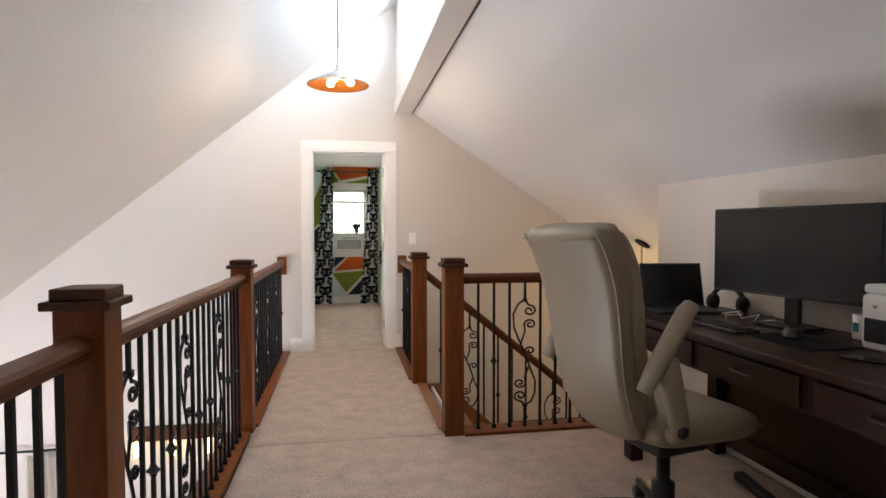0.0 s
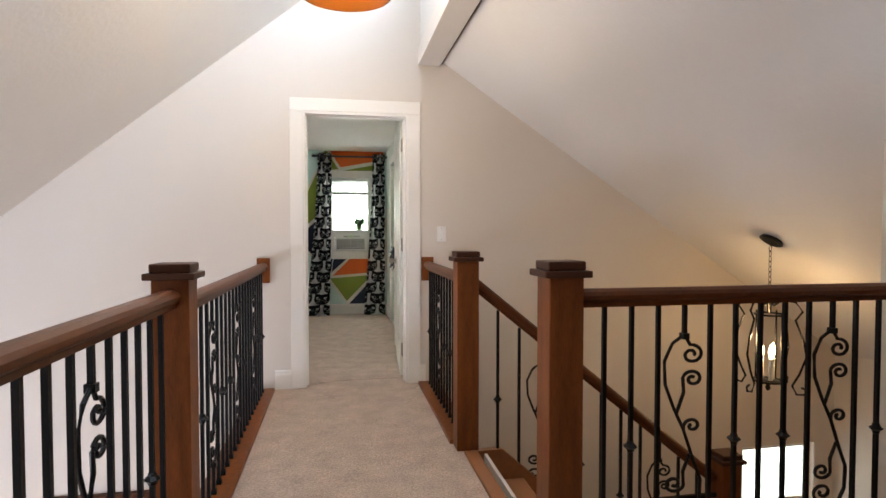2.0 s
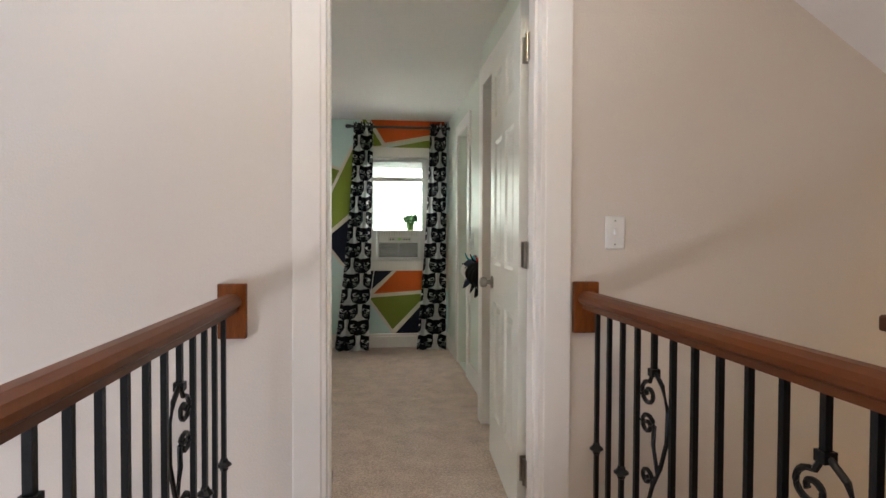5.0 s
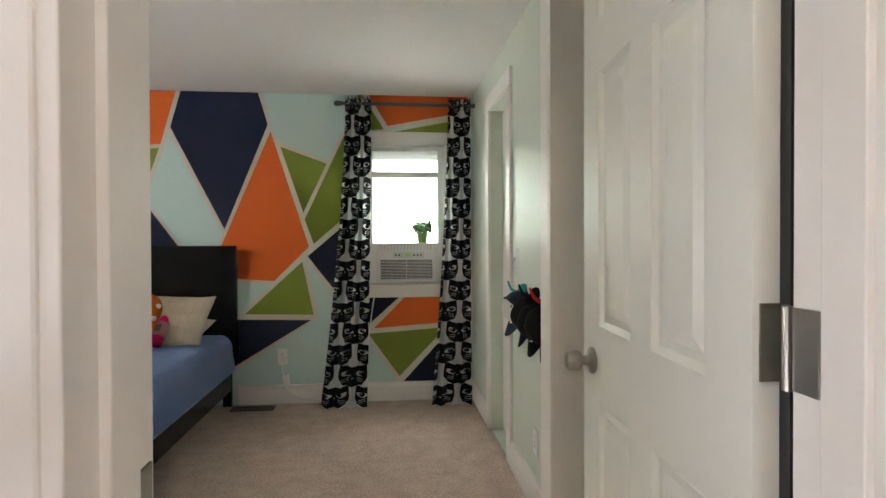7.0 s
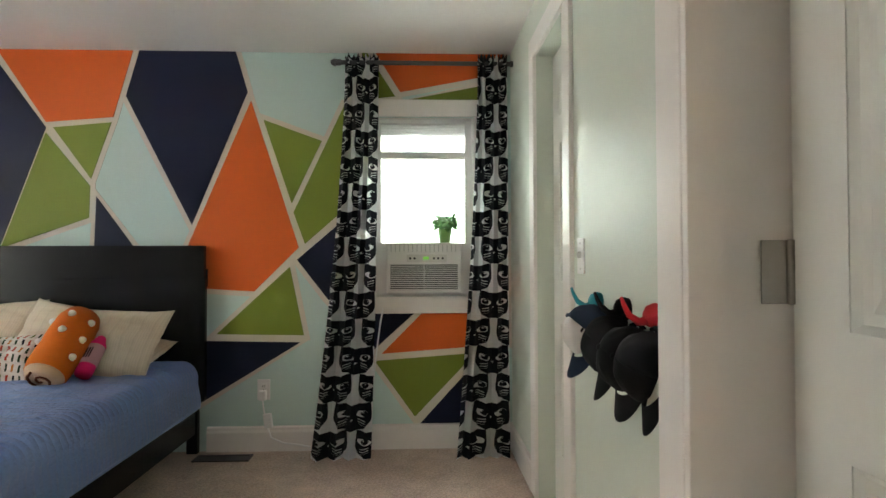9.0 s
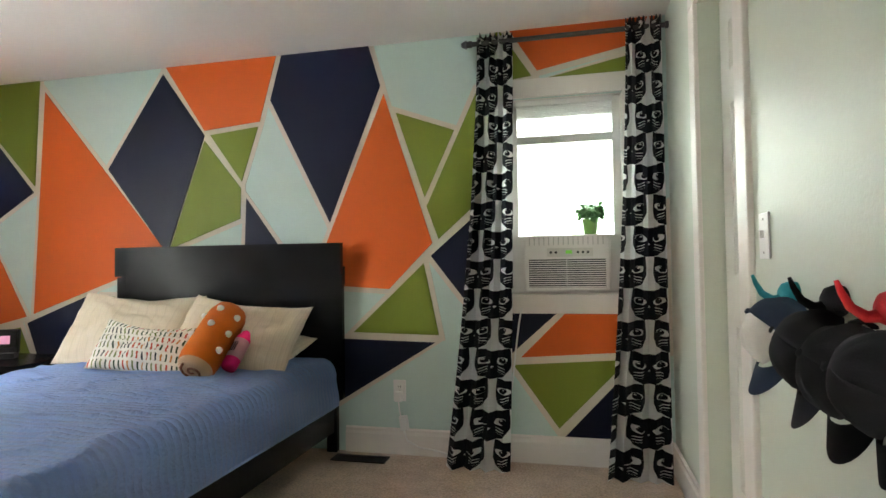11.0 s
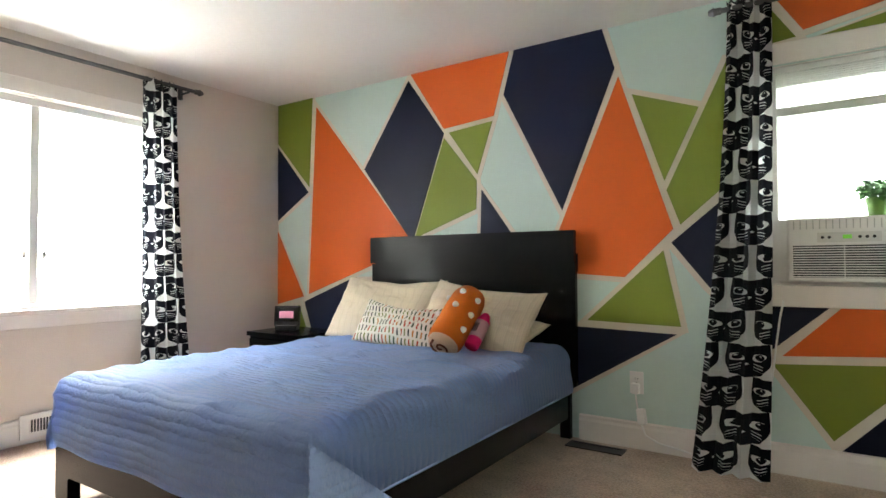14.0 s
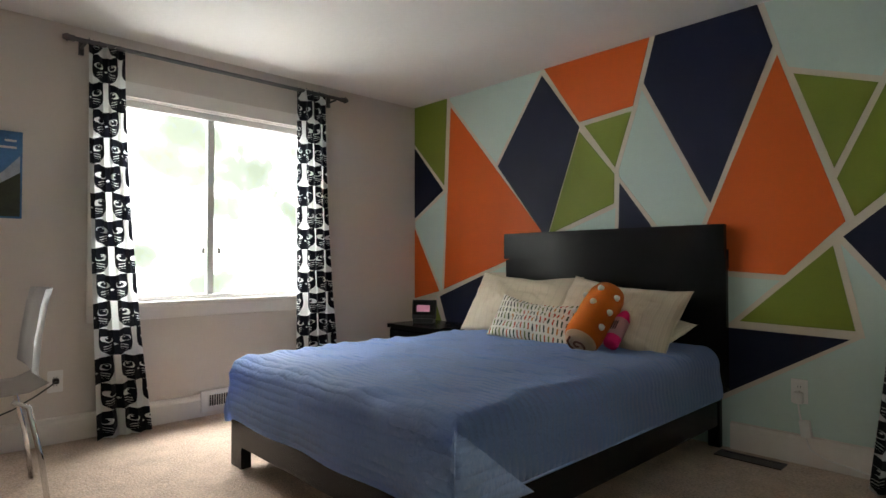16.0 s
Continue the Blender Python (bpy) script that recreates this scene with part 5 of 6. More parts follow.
part("control_panel", cuboid((-0.10, -0.0385, 0.178), (0.13, -0.034, 0.222), 0.003), material("panel_grey", (0.68, 0.67, 0.64), 0.4), ac, "pale grey control panel")
part("display", cuboid((-0.006, -0.0405, 0.193), (0.026, -0.038, 0.210)), LCD, ac, "green lit display")
for x in (-0.08, -0.055, 0.055, 0.08, 0.105):
    part("button", lathe([(0, 0.004), (0.006, 0.004), (0.007, 0), (0, 0)], 10, pose(x, -0.0385, 0.2, 90, 0, 0)), BLACKPLASTIC, ac)
for i in range(16):
    part("vent_fin", cuboid((-0.19 + i * 0.0245, -0.040, 0.238), (-0.186 + i * 0.0245, -0.034, 0.278)), material("fin_grey", (0.50, 0.50, 0.48), 0.5) if i == 0 else bpy.data.materials["fin_grey"], ac)
part("side_curtain", cuboid((-0.292, 0.03, 0.0), (-0.216, 0.045, 0.29), 0.002), WHITEPLASTIC, ac, "white filler panel")
part("side_curtain", cuboid((0.216, 0.03, 0.0), (0.284, 0.045, 0.29), 0.002), WHITEPLASTIC, ac, "white filler panel")
pl = thing("potted_plant", (-0.715, 8.985, 1.1755), "small leafy plant in a bright green pot on the air conditioner", "plant")
part("pot", lathe([(0, 0), (0.032, 0), (0.042, 0.075), (0.044, 0.078), (0.038, 0.078), (0.036, 0.06), (0, 0.06)], 20), POTGREEN, pl, "bright green pot", smooth=True)
bm = bmesh.new()
rl = random.Random(5)
for k in range(170):
    a, r, z = rl.random() * 6.28, 0.055 * math.sqrt(rl.random()), 0.08 + 0.07 * rl.random()
    m = pose(r * math.cos(a), r * math.sin(a), z, rl.uniform(-50, 50), rl.uniform(-50, 50), math.degrees(a))
    w, l = 0.015, 0.034
    pts = [(0, -w * 0.2, 0), (l * 0.4, -w, 0.003), (l, 0, -0.003), (l * 0.4, w, 0.003), (0, w * 0.2, 0)]
    bm.faces.new([bm.verts.new(m @ Vector(p)) for p in pts])
bmesh.ops.solidify(bm, geom=bm.faces[:], thickness=0.0008)
part("foliage", bm, LEAF, pl, "small bright green leaves")


# ---- office corner of the loft ----
desk = thing("desk", (0.53, 0.28, 0), "dark brown wooden writing desk with drawers", "desk")
DL, DD, DH = 1.92, 0.615, 0.80
part("desktop", cuboid((-0.02, -0.02, DH - 0.035), (DD, DL, DH), 0.006), DESKWOOD, desk)
part("apron", cuboid((0.02, 0.06, DH - 0.17), (0.042, DL - 0.06, DH - 0.036), 0.003), DESKWOOD, desk)
part("apron_back", cuboid((DD - 0.05, 0.06, DH - 0.17), (DD - 0.03, DL - 0.06, DH - 0.036), 0.003), DESKWOOD, desk)
for y in (0.10, 0.68, 1.26):
    dr = part("drawer", cuboid((0.004, y, DH - 0.155), (0.021, y + 0.52, DH - 0.05), 0.003), DESKWOOD, desk)
    part("handle", tube([(0.004, y + 0.20, DH - 0.10), (-0.016, y + 0.21, DH - 0.10), (-0.016, y + 0.31, DH - 0.10), (0.004, y + 0.32, DH - 0.10)], 0.0045, 8), BRASS, dr, "dark bronze bar handle")
for x in (0.035, DD - 0.085):
    for y in (0.02, DL - 0.10):
        part("leg", cuboid((x, y, 0), (x + 0.07, y + 0.08, DH - 0.036), 0.005), DESKWOOD, desk)
# dark board added to imitate the shade on the wall below the desk
part("modesty_panel", cuboid((DD - 0.028, 0.02, 0.05), (DD - 0.012, DL - 0.02, DH - 0.036), 0.003), DESKWOOD, desk)
part("stretcher", cuboid((DD - 0.075, 0.10, 0.09), (DD - 0.045, DL - 0.10, 0.15), 0.004), DESKWOOD, desk)

mon = thing("monitor", (0.985, 1.525, DH), "wide black computer monitor, switched off, on a stand", "monitor", turn=10)
part("screen_casing", cuboid((-0.012, -0.40, 0.13), (0.028, 0.40, 0.53), 0.006), BLACKPLASTIC, mon)
part("screen", cuboid((-0.0145, -0.392, 0.143), (-0.0115, 0.392, 0.521)), SCREEN, mon, "dark glossy screen")
part("neck", cuboid((0.02, -0.035, 0.01), (0.045, 0.035, 0.30), 0.006), BLACKPLASTIC, mon)
part("foot", cuboid((-0.06, -0.12, 0.0005), (0.07, 0.12, 0.014), 0.006), BLACKPLASTIC, mon)
lap = thing("laptop", (0.83, 2.10, DH), "dark blue-grey laptop, open, facing the desk chair", "laptop", turn=82)
part("keyboard_base", cuboid((-0.17, -0.17, 0.0005), (0.06, 0.17, 0.016), 0.004), LAPTOPBLUE, lap)
part("lid", cuboid((-0.004, -0.17, 0.0), (0.004, 0.17, 0.235), 0.003, 2, pose(0.062, 0, 0.014, 0, 14, 0)), LAPTOPBLUE, lap, "dark lid")
part("screen", cuboid((-0.0062, -0.158, 0.012), (-0.0035, 0.158, 0.225), 0, 2, pose(0.062, 0, 0.014, 0, 14, 0)), SCREEN, lap)
kb = thing("keyboard", (0.70, 1.62, DH), "black low keyboard on the desk", "keyboard", turn=3)
part("base", cuboid((-0.06, -0.20, 0.0005), (0.06, 0.20, 0.014), 0.004), BLACKPLASTIC, kb)
key = cuboid((-0.006, -0.0065, 0), (0.006, 0.0065, 0.006), 0.0015, 1)
first = part("key", key, SCREEN, kb)
first.location = (-0.045, -0.18, 0.0135)
for r in range(5):
    for c in range(24):
        if r or c:
            k = new("key", first.data)
            k.parent, k.location = kb, (-0.045 + r * 0.021, -0.18 + c * 0.0158, 0.0135)
pad = thing("mouse_mat", (0.80, 1.24, DH), "black cloth mouse mat", "mouse mat")
part("mat", cuboid((-0.11, -0.16, 0.0005), (0.11, 0.16, 0.005), 0.002), HATBLACK, pad)
mou = thing("mouse", (0.80, 1.30, DH + 0.005), "black computer mouse on its mat", "mouse", turn=70)
part("shell", lathe([(0, 0.038), (0.012, 0.036), (0.022, 0.028), (0.029, 0.014), (0.031, 0.002), (0, 0.0005)], 20, Matrix.Diagonal((1.7, 1.0, 1.0, 1))), BLACKPLASTIC, mou, smooth=True)
hp = thing("headphones", (1.06, 2.02, DH), "black over-ear headphones lying on the desk", "headphones", turn=20)
part("band", tube([(0, 0.085 * math.cos(a), 0.055 + 0.075 * math.sin(a)) for a in np.linspace(0.05, 3.09, 16)], 0.009, 8, 1.6), BLACKPLASTIC, hp)
for s in (-1, 1):
    part("ear_cup", lathe([(0, -0.02), (0.03, -0.02), (0.042, -0.008), (0.042, 0.014), (0.028, 0.022), (0.018, 0.016), (0, 0.016)], 20, pose(0, s * 0.085, 0.043, 90 * s, 0, 0)), BLACKPLASTIC, hp, smooth=True)
for k, (pts, mat, lab) in enumerate((
        ([(1.02, 1.86, 0.004), (0.95, 1.80, 0.03), (0.93, 1.74, 0.008), (0.99, 1.70, 0.03), (0.92, 1.65, 0.006), (0.98, 1.60, 0.02), (1.05, 1.56, 0.005)], WHITEPLASTIC, "white charging cable in loops on the desk"),
        ([(0.98, 1.92, 0.004), (0.91, 1.86, 0.014), (0.95, 1.78, 0.036), (1.0, 1.82, 0.012), (0.93, 1.86, 0.006), (0.89, 1.80, 0.004)], WHITEPLASTIC, "white charging cable in loops on the desk"),
        ([(1.04, 1.72, 0.004), (0.97, 1.60, 0.04), (0.94, 1.48, 0.012), (0.9, 1.36, 0.004), (0.86, 1.24, 0.006)], BLACKPLASTIC, "black cable lying on the desk"))):
    c = part("cable", tube([(x, y, DH + z) for x, y, z in pts], 0.0032, 6), mat, smooth=True)
    tagged(c, lab, "cable", "desk cables")
mug = thing("mug", (1.08, 1.24, DH), "white ceramic mug with a dark printed mark", "mug")
part("body", lathe([(0, 0), (0.038, 0), (0.041, 0.004), (0.041, 0.096), (0.0385, 0.097), (0.037, 0.008), (0, 0.008)], 24), WHITEPLASTIC, mug, smooth=True)
part("handle", tube([(0, -0.04, 0.075), (0, -0.062, 0.07), (0, -0.068, 0.05), (0, -0.06, 0.028), (0, -0.04, 0.022)], 0.005, 8), WHITEPLASTIC, mug)
part("printed_mark", cuboid((-0.043, -0.012, 0.03), (-0.040, 0.012, 0.066), 0.001), TEAL, mug, "dark blue printed mark")
dev = thing("coffee_machine", (0.99, 1.04, DH), "white single-cup coffee machine on the desk", "coffee machine")
part("body", cuboid((-0.08, -0.06, 0.0005), (0.10, 0.06, 0.20), 0.018, 4), WHITEPLASTIC, dev)
part("lid", cuboid((-0.075, -0.055, 0.201), (0.09, 0.055, 0.235), 0.012, 4), WHITEPLASTIC, dev)
part("black_recess", cuboid((-0.084, -0.042, 0.03), (-0.06, 0.042, 0.115), 0.004), BLACKPLASTIC, dev, "black cup recess")
part("button", lathe([(0, 0.004), (0.008, 0.003), (0.009, 0), (0, 0)], 12, pose(-0.08, 0, 0.16, 0, -90, 0)), CHROME, dev)
ph = thing("phone", (0.76, 0.92, DH), "dark phone lying on the desk", "phone", turn=25)
part("body", cuboid((-0.036, -0.075, 0.0005), (0.036, 0.075, 0.0085), 0.003), SCREEN, ph)
hang = part("cable", tube([(1.06, 0.95, 0.60), (1.04, 1.0, 0.45), (1.07, 1.06, 0.25), (1.10, 1.02, 0.08), (1.05, 1.1, 0.01)], 0.004, 6), BLACKPLASTIC, smooth=True)
tagged(hang, "black power cable hanging below the desk", "cable", "desk cables")
hang2 = part("cable", tube([(1.10, 0.75, 0.70), (1.08, 0.78, 0.5), (1.11, 0.8, 0.3), (1.10, 0.74, 0.05)], 0.004, 6), WHITEPLASTIC, smooth=True)
tagged(hang2, "white power cable hanging below the desk", "cable", "desk cables")
ps = thing("power_strip", (0.95, 1.65, 0), "black power strip on the carpet below the desk", "power strip", turn=80)
part("body", cuboid((-0.16, -0.025, 0.004), (0.16, 0.025, 0.042), 0.006), BLACKPLASTIC, ps)


def office_chair(place, turn):
    """High-backed padded office chair; front towards local +y."""
    ch = thing("office_chair", place, "taupe leather high-back office chair on a black base", "office chair", turn=turn)

    def pad(w, h, t, bow, m, taper=0.0, n=20, pw=6):
        bm = bmesh.new()
        rows = []
        for sgn in (1, -1):
            rr = []
            for j in range(n + 1):
                r_ = []
                for i in range(n + 1):
                    u, v = -1 + 2 * i / n, -1 + 2 * j / n
                    e = max(0.0, (1 - abs(u) ** pw) * (1 - abs(v) ** pw)) ** 0.4
                    x = w / 2 * u * (1 + taper * v) * (1 - 0.06 * abs(v) ** 6)
                    z = h / 2 * v * (1 - 0.05 * abs(u) ** 6)
                    y = bow * (u * u) + sgn * t / 2 * e + (0.05 * math.sin(v * 2.2) if bow else 0.0)
                    r_.append(bm.verts.new((x, y, z)))
                rr.append(r_)
            for j in range(n):
                for i in range(n):
                    bm.faces.new((rr[j][i], rr[j][i + 1], rr[j + 1][i + 1], rr[j + 1][i]))
        bmesh.ops.remove_doubles(bm, verts=bm.verts, dist=0.0005)
        bmesh.ops.transform(bm, matrix=m, verts=bm.verts)
        return bm

    bk = part("backrest", pad(0.43, 0.82, 0.10, 0.02, pose(0, -0.38, 0.85, 24, 0, 0), 0.13, 30, 12), LEATHER, ch, "padded taupe leather back", smooth=True)
    part("front_cushion", pad(0.40, 0.78, 0.11, 0.02, pose(0, -0.31, 0.865, 24, 0, 0), 0.13, 24, 6), LEATHER, bk, smooth=True)
    part("head_cushion", pad(0.44, 0.27, 0.10, 0.0, pose(0, -0.385, 1.13, 22, 0, 0), 0.02, 20, 5), LEATHER, bk, "padded head cushion", smooth=True)
    lean = pose(0, -0.38, 0.85, 24, 0, 0)
    for s in (-1, 1):
        seam = [lean @ Vector((s * 0.213 * (1 + 0.13 * v) * (1 - 0.06 * abs(v) ** 6), 0.012 + 0.05 * math.sin(v * 2.2) - 0.022, 0.40 * v)) for v in np.linspace(-0.92, 0.96, 24)]
        part("piping", tube(seam, 0.005, 8), LEATHER, bk, "stitched leather piping", smooth=True)
    across = [lean @ Vector((0.225 * u, 0.05 * math.sin(2.0) - 0.046 + 0.02 * u * u, 0.372)) for u in np.linspace(-1, 1, 16)]
    part("piping", tube(across, 0.005, 8), LEATHER, bk, "stitched leather piping", smooth=True)
    part("seat", pad(0.53, 0.52, 0.12, 0.0, pose(0, 0.0, 0.50, 88, 0, 0)), LEATHER, ch, "padded taupe leather seat", smooth=True)
    arm_shift = Matrix.Translation((0, -0.10, 0.055))
    for s in (-1, 1):
        ar = part("arm", join(tube([(s * 0.27, -0.12, 0.47), (s * 0.305, -0.12, 0.52), (s * 0.30, -0.15, 0.64), (s * 0.295, -0.17, 0.74)], 0.027, 10, 1.5), lathe([(0, -0.02), (0.034, -0.02), (0.036, 0.0), (0.034, 0.018), (0, 0.02)], 20, pose(s * 0.305, -0.125, 0.50, 0, 90, 0))), LEATHER, ch, "taupe arm", smooth=True)
        part("arm_pad", tube([(s * 0.29, -0.26, 0.64), (s * 0.295, -0.22, 0.71), (s * 0.295, -0.15, 0.81), (s * 0.295, -0.09, 0.895), (s * 0.29, -0.06, 0.92)], lambda k: 0.036 * (0.75 + 0.9 * k * (1 - k)), 12, 0.8), LEATHER, ar, smooth=True)
        part("hub_cover", lathe([(0, 0.008), (0.02, 0.006), (0.024, 0), (0, 0)], 18, pose(s * 0.325, -0.125, 0.50, 0, 90 * s, 0)), BLACKPLASTIC, ar, "black hub cover", smooth=True)
        for ob in (ar, *ar.children):
            ob.data.transform(arm_shift)
    part("mechanism", cuboid((-0.11, -0.12, 0.365), (0.11, 0.12, 0.415), 0.012), BLACKPLASTIC, ch)
    part("gas_column", lathe([(0, 0.08), (0.045, 0.08), (0.045, 0.22), (0.026, 0.225), (0.026, 0.37), (0, 0.37)], 20), BLACKPLASTIC, ch, smooth=True)
    for k in range(5):
        a = radians(72 * k + 12)
        leg = part("base_arm", tube([(0.03 * math.cos(a), 0.03 * math.sin(a), 0.115), (0.17 * math.cos(a), 0.17 * math.sin(a), 0.10), (0.31 * math.cos(a), 0.31 * math.sin(a), 0.08)], lambda s_: 0.03 - 0.012 * s_, 8), BLACKPLASTIC, ch)
        part("caster", join(lathe([(0, -0.022), (0.026, -0.022), (0.03, -0.014), (0.03, 0.014), (0.026, 0.022), (0, 0.022)], 16, pose(0.31 * math.cos(a), 0.31 * math.sin(a), 0.0305, 90, 0, math.degrees(a))), cuboid((-0.008, -0.008, 0.03), (0.008, 0.008, 0.075), 0.002, 2, pose(0.31 * math.cos(a), 0.31 * math.sin(a), 0))), BLACKPLASTIC, leg)
    return ch


office_chair((0.33, 1.41, 0), -78)


# ---- wall plates, vents, cords ----
def plate(name, m, label, kind="switch"):
    p = thing(name, (0, 0, 0), label, "light switch" if kind == "switch" else "socket", "wall plates")
    part("plate", cuboid((-0.036, -0.006, -0.058), (0.036, -0.0005, 0.058), 0.003), WHITEPLASTIC, p)
    if kind == "switch":
        part("toggle", cuboid((-0.005, -0.016, -0.006), (0.005, -0.005, 0.014), 0.002), WHITEPLASTIC, p)
    else:
        for s in (-1, 1):
            o = part("receptacle", cuboid((-0.017, -0.0078, s * 0.021 - 0.014), (0.017, -0.0055, s * 0.021 + 0.014), 0.004), WHITEPLASTIC, p)
            for x in (-0.006, 0.006):
                part("slot", cuboid((x - 0.0012, -0.0083, s * 0.021 - 0.004), (x + 0.0012, -0.0077, s * 0.021 + 0.005)), BLACKPLASTIC, o)
    for z in (-0.042, 0.042) if kind == "switch" else (0,):
        part("screw", lathe([(0, 0.0015), (0.003, 0.001), (0.0033, 0), (0, 0)], 8, pose(0, -0.006, z, 90, 0, 0)), STEEL, p)
    p.matrix_world = m
    return p


plate("light_switch", pose(-0.225, HALL_Y - 0.001, 1.135), "white toggle light switch beside the doorway")
plate("light_switch", pose(BED_R - 0.001, 7.53, 1.09, 0, 0, -90), "white toggle light switch beside the closet")
plate("wall_socket", pose(-1.745, BED_END - 0.003, 0.345), "white wall socket with an adapter plugged in", "socket")
plate("wall_socket", pose(BED_L + 0.001, 6.43, 0.33, 0, 0, 90), "white wall socket with a black plug", "socket")
plate("wall_plate", pose(BED_R - 0.001, 7.16, 0.30, 0, 0, -90), "white wall socket low beside the door", "socket")
ad = thing("plug_adapter", (-1.745, BED_END - 0.012, 0.30), "white plug with a hanging in-line adapter and cord", "plug")
part("plug", cuboid((-0.02, -0.035, -0.01), (0.02, 0.0, 0.045), 0.006), WHITEPLASTIC, ad)
part("cord", tube([(0, -0.02, -0.008), (0.005, -0.022, -0.05), (0.012, -0.02, -0.09)], 0.004, 8), WHITEPLASTIC, ad)
part("inline_box", cuboid((-0.022, -0.035, -0.165), (0.024, -0.005, -0.085), 0.006, 2, pose(0.012, 0, 0, 0, -8, 0)), WHITEPLASTIC, ad, "white in-line fuse box")
part("lower_cord", tube([(0.03, -0.02, -0.165), (0.05, -0.03, -0.215), (0.12, -0.05, -0.24), (0.22, -0.06, -0.25), (0.32, -0.05, -0.275), (0.42, -0.03, -0.24), (0.55, -0.02, -0.12), (0.62, -0.02, 0.10), (0.64, -0.02, 0.27), (0.66, -0.02, 0.42), (0.675, -0.015, 0.50)], 0.0045, 8), WHITEPLASTIC, ad, "white power cord", smooth=True)
bp = thing("black_plug", (BED_L + 0.012, 6.43, 0.335), "black plug with a cord running to the chair", "plug")
part("plug", cuboid((0.0, -0.014, -0.014), (0.03, 0.014, 0.014), 0.005), BLACKPLASTIC, bp)
part("cord", tube([(0.03, 0, 0), (0.05, -0.02, -0.01), (0.10, -0.10, -0.05), (0.16, -0.2, -0.09), (0.2, -0.32, -0.12), (0.22, -0.5, -0.3)], 0.004, 8), BLACKPLASTIC, bp, smooth=True)
vent = thing("wall_register", (BED_L + 0.019, 7.33, 0.095), "white slotted wall heating register in the skirting", "vent")
part("frame", wall_mesh("x", 0.0, 0.012, -0.14, 0.14, -0.065, 0.065, [(-0.095, 0.095, -0.035, 0.035)]), WHITEPLASTIC, vent)
part("backing", cuboid((0.0005, -0.095, -0.035), (0.002, 0.095, 0.035)), BLACKPLASTIC, vent, "dark opening")
for i in range(13):
    part("slat", cuboid((0.002, -0.09 + i * 0.015 - 0.002, -0.035), (0.010, -0.09 + i * 0.015 + 0.002, 0.035)), WHITEPLASTIC, vent)
fv = thing("floor_register", (-1.93, 8.84, 0.002), "bronze slotted floor register in the carpet", "vent")
part("frame", wall_mesh("x", 0.0, 0.006, -0.05, 0.05, -0.15, 0.15, [(-0.035, 0.035, -0.13, 0.13)]), BRASS, fv).matrix_basis = pose(0, 0, 0, 0, -90, 0) @ pose(0, 0, 0, 0, 0, 0)
part("backing", cuboid((-0.13, -0.035, 0.0), (0.13, 0.035, 0.0015)), BLACKPLASTIC, fv, "dark opening")
for i in range(16):
    part("slat", cuboid((-0.12 + i * 0.016 - 0.002, -0.035, 0.0015), (-0.12 + i * 0.016 + 0.002, 0.035, 0.005)), BRASS, fv)


# ---- hat hooks and caps ----
def hook(y, z, felt, label):
    h = thing("wall_hook", (BED_R, y, z), label, "hook", "animal head hooks")
    part("head", lathe([(0, 0), (0.026, 0.0), (0.029, 0.012), (0.023, 0.028), (0.01, 0.036), (0, 0.037)], 20, pose(-0.001, 0, 0, 0, -90, 0)), felt, h, smooth=True)
    part("horn", tube([(-0.03, 0, -0.01), (-0.05, 0.0, -0.012), (-0.07, 0.0, 0.002), (-0.082, 0.0, 0.025), (-0.088, 0, 0.042)], lambda k: 0.011 * (1 - 0.7 * k), 10), felt, h, smooth=True)
    return h


hook(7.34, 0.955, TEAL, "teal animal-shaped wall hook")
hook(7.12, 0.955, HATBLACK, "dark grey animal-shaped wall hook")
hook(6.93, 0.955, RED, "red animal-shaped wall hook")


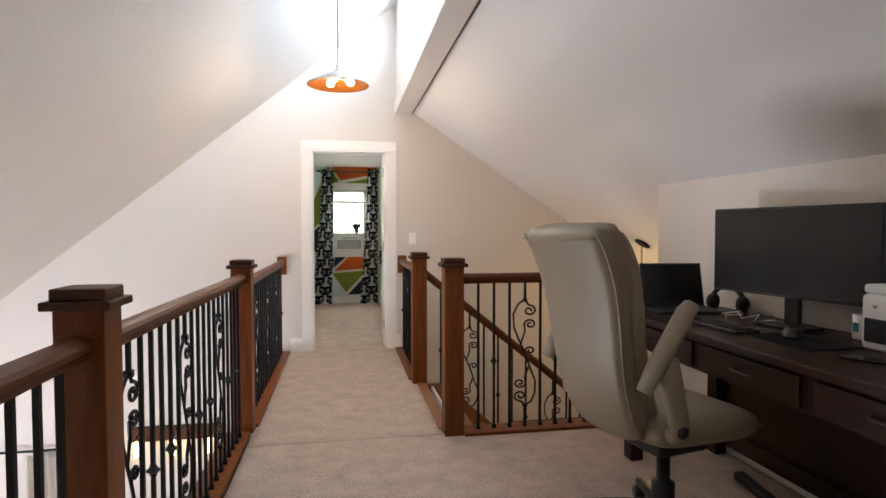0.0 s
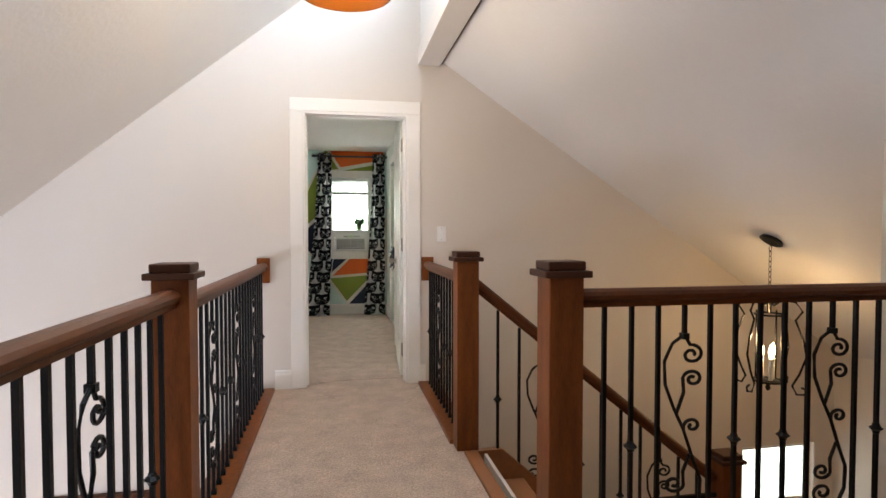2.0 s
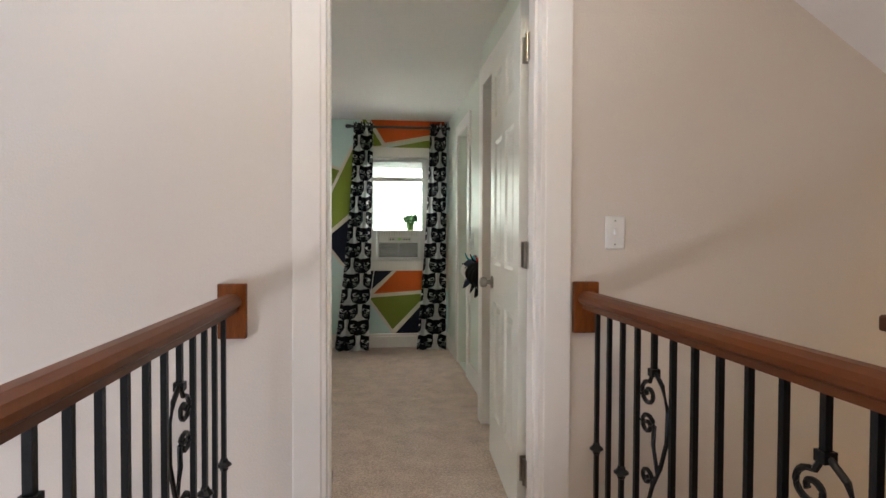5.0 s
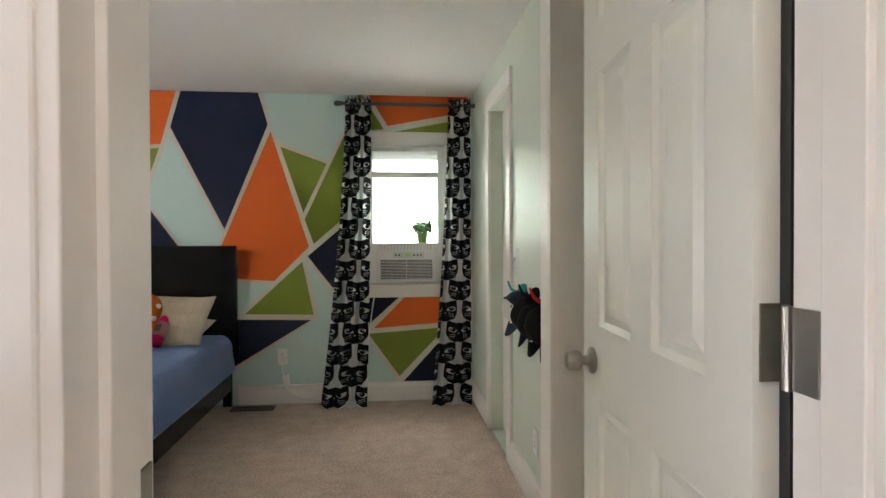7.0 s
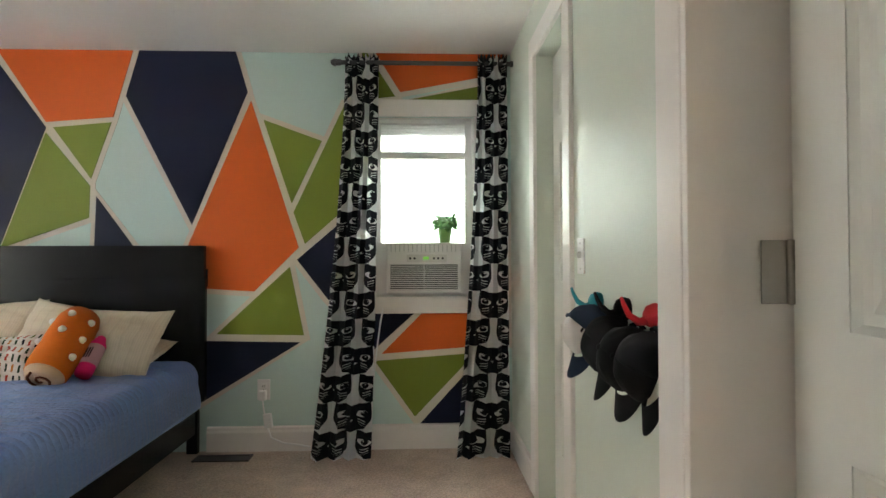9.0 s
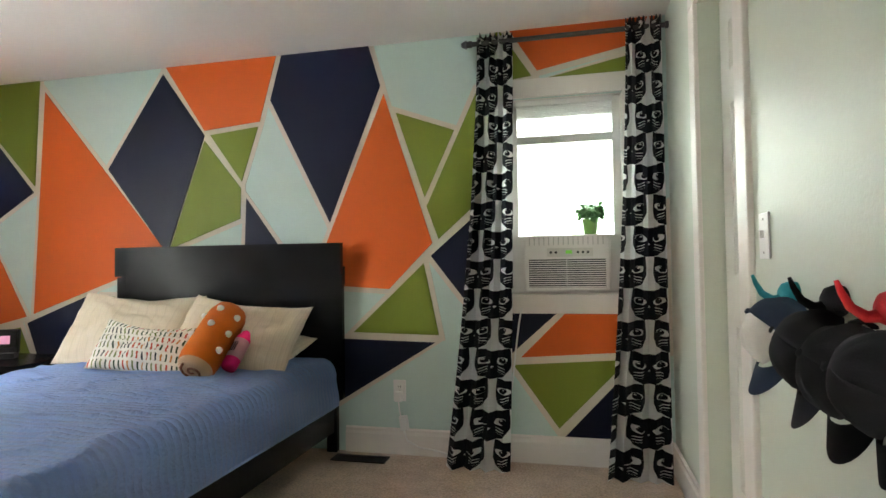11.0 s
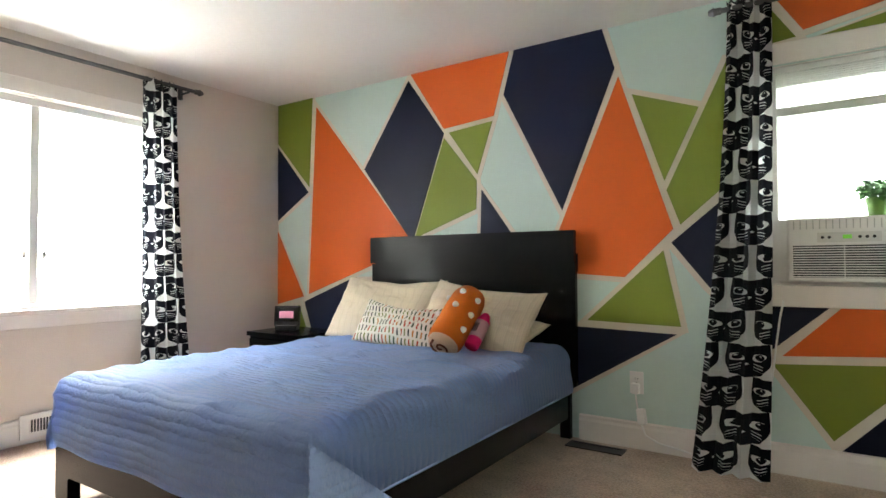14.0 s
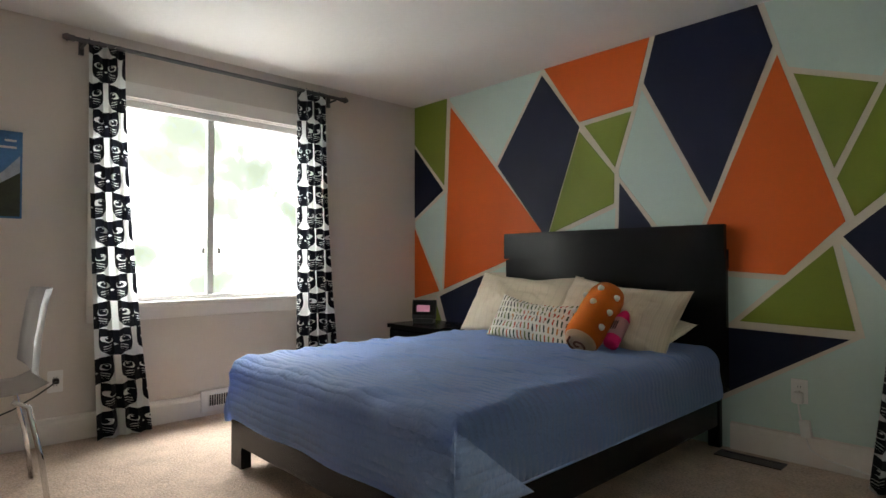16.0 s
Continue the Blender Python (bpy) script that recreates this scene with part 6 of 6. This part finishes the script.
def cap(m, crown_mat, front_mat, brim_mat, label, mesh_back=True):
    c = thing("baseball_cap", (0, 0, 0), label, "cap", "caps on hooks")
    n, k = 24, 9
    for nm, a0, a1, mat in (("front_panel", -80, 80, front_mat), ("back_panel", 80, 280, crown_mat)):
        bm = bmesh.new()
        rows = []
        for j in range(k + 1):
            el = radians(90 * j / k)
            rows.append([])
            for i in range(n + 1):
                a = radians(a0 + (a1 - a0) * i / n)
                rr = 0.9 + 0.10 * noise.noise((2.4 * math.cos(a), 3 * math.sin(a), el * 2))
                rows[-1].append(bm.verts.new((0.092 * rr * math.cos(el) ** 0.8 * math.cos(a), 0.08 * rr * math.cos(el) ** 0.8 * math.sin(a), 0.084 * math.sin(el))))
        for r0, r1 in zip(rows, rows[1:]):
            for i in range(n):
                bm.faces.new((r0[i], r0[i + 1], r1[i + 1], r1[i]))
        bmesh.ops.remove_doubles(bm, verts=bm.verts, dist=0.0004)
        bmesh.ops.solidify(bm, geom=bm.faces[:], thickness=0.002)
        part(nm, bm, mat, c, smooth=True)
    bm = bmesh.new()
    rows = []
    for j in range(7):
        s = j / 6
        rows.append([])
        for i in range(15):
            a = radians(-72 + 144 * i / 14)
            x, y = 0.092 * math.cos(a), 0.08 * math.sin(a)
            ext = 0.066 * math.cos(a * 1.05) ** 0.35 if abs(a) < 1.45 else 0
            rows[-1].append(bm.verts.new((x + s * ext, y * (1 - 0.06 * s), -0.004 - 0.3 * s * ext - 2.2 * y * y)))
    for r0, r1 in zip(rows, rows[1:]):
        for i in range(14):
            bm.faces.new((r0[i], r0[i + 1], r1[i + 1], r1[i]))
    bmesh.ops.solidify(bm, geom=bm.faces[:], thickness=0.0035)
    part("brim", bm, brim_mat, c, smooth=True)
    part("button", lathe([(0, 0.006), (0.006, 0.004), (0.008, 0), (0, 0)], 12, Matrix.Translation((0, 0, 0.091))), crown_mat, c, smooth=True)
    part("strap", tube([(-0.085, -0.03, 0.012), (-0.093, 0.0, 0.012), (-0.085, 0.03, 0.012)], 0.005, 8, 2.0), HATBLACK, c)
    c.matrix_world = m
    return c


# caps hang by their straps, crown outward and brim down
FLIP = pose(0, 0, 0, 0, 0, 180) @ Matrix.Diagonal((0.90, 0.82, 0.92, 1))
cap(pose(BED_R - 0.044, 7.31, 0.872, 0, -54, 10) @ FLIP, HATNAVY, HATWHITE, HATNAVY, "navy mesh-backed cap with a white front, hanging on a hook")
cap(pose(BED_R - 0.046, 7.11, 0.862, 0, -62, -6) @ FLIP, HATBLACK, HATBLACK, HATBLACK, "black cap hanging on a hook")
cap(pose(BED_R - 0.048, 6.985, 0.850, 0, -68, 8) @ FLIP, HATBLACK, HATBLACK, HATBLACK, "black cap hanging beside another")
cap(pose(BED_R - 0.042, 6.88, 0.852, 0, -74, -8) @ FLIP, HATBLACK, HATBLACK, HATBLACK, "black cap hanging lowest of the row")

# ---- poster and side chair ----
po = thing("poster", (BED_L + 0.002, 6.06, 1.42), "landscape poster with a blue sky and dark rocks", "poster")
part("sheet", cuboid((0.0005, -0.30, -0.225), (0.004, 0.215, 0.225)), material("poster_sky", (0.05, 0.16, 0.34), 0.4, vary=0.5, scale=6), po, "blue sky print")
part("printed_cloud", prism([(-0.3, -0.02), (0.06, -0.06), (0.14, 0.02), (0.205, 0.10), (0.205, -0.03), (-0.3, -0.08)], 0.0042, 0.0047, "x"), material("poster_cloud", (0.42, 0.48, 0.55), 0.5, vary=0.4, scale=14), po, "pale cloud print")
part("printed_hill", prism([(-0.3, -0.215), (0.207, -0.215), (0.207, 0.015), (0.12, -0.05), (0.02, -0.02), (-0.15, -0.09), (-0.3, -0.05)], 0.0048, 0.0053, "x"), material("poster_rocks", (0.028, 0.032, 0.018), 0.5, vary=0.8, scale=16), po, "dark hillside print")
for k, w in enumerate((0.05, 0.09)):
    part("printed_bar", cuboid((0.0048, 0.19 - w, 0.17 - 0.035 * k), (0.0052, 0.19, 0.182 - 0.035 * k)), HATWHITE, po, "white lettering bar")
sc = thing("side_chair", (-3.92, 6.08, 0), "white moulded chair with chrome legs", "chair")
SHELL = material("white_shell", (0.62, 0.60, 0.58), 0.25, vary=0.03, scale=5)
bm = bmesh.new()
prof = [(-0.22, 0.455), (-0.16, 0.445), (0.0, 0.435), (0.12, 0.44), (0.185, 0.47), (0.205, 0.54), (0.215, 0.66), (0.235, 0.80), (0.25, 0.86)]
rows = []
for d, z in prof:
    rows.append([bm.verts.new((0.21 * u * (0.92 if z > 0.6 else 1.0), d + (0.03 * u * u if z < 0.5 else -0.05 * u * u), z + (0.02 * u * u if z < 0.5 else 0))) for u in np.linspace(-1, 1, 11)])
for r0, r1 in zip(rows, rows[1:]):
    for i in range(10):
        bm.faces.new((r0[i], r0[i + 1], r1[i + 1], r1[i]))
bmesh.ops.solidify(bm, geom=bm.faces[:], thickness=0.012)
part("shell", bm, SHELL, sc, "white moulded seat shell", smooth=True)
for sx in (-1, 1):
    part("leg", tube([(sx * 0.17, -0.13, 0.425), (sx * 0.19, -0.17, 0.40), (sx * 0.205, -0.20, 0.2), (sx * 0.215, -0.215, 0.0)], 0.0105, 12), CHROME, sc, "chrome tube leg", smooth=True)
    part("leg", tube([(sx * 0.17, 0.10, 0.425), (sx * 0.19, 0.15, 0.40), (sx * 0.205, 0.19, 0.2), (sx * 0.215, 0.215, 0.0)], 0.0105, 12), CHROME, sc, "chrome tube leg", smooth=True)
sc.matrix_world = pose(-3.86, 6.05, 0, 0, 0, 0)
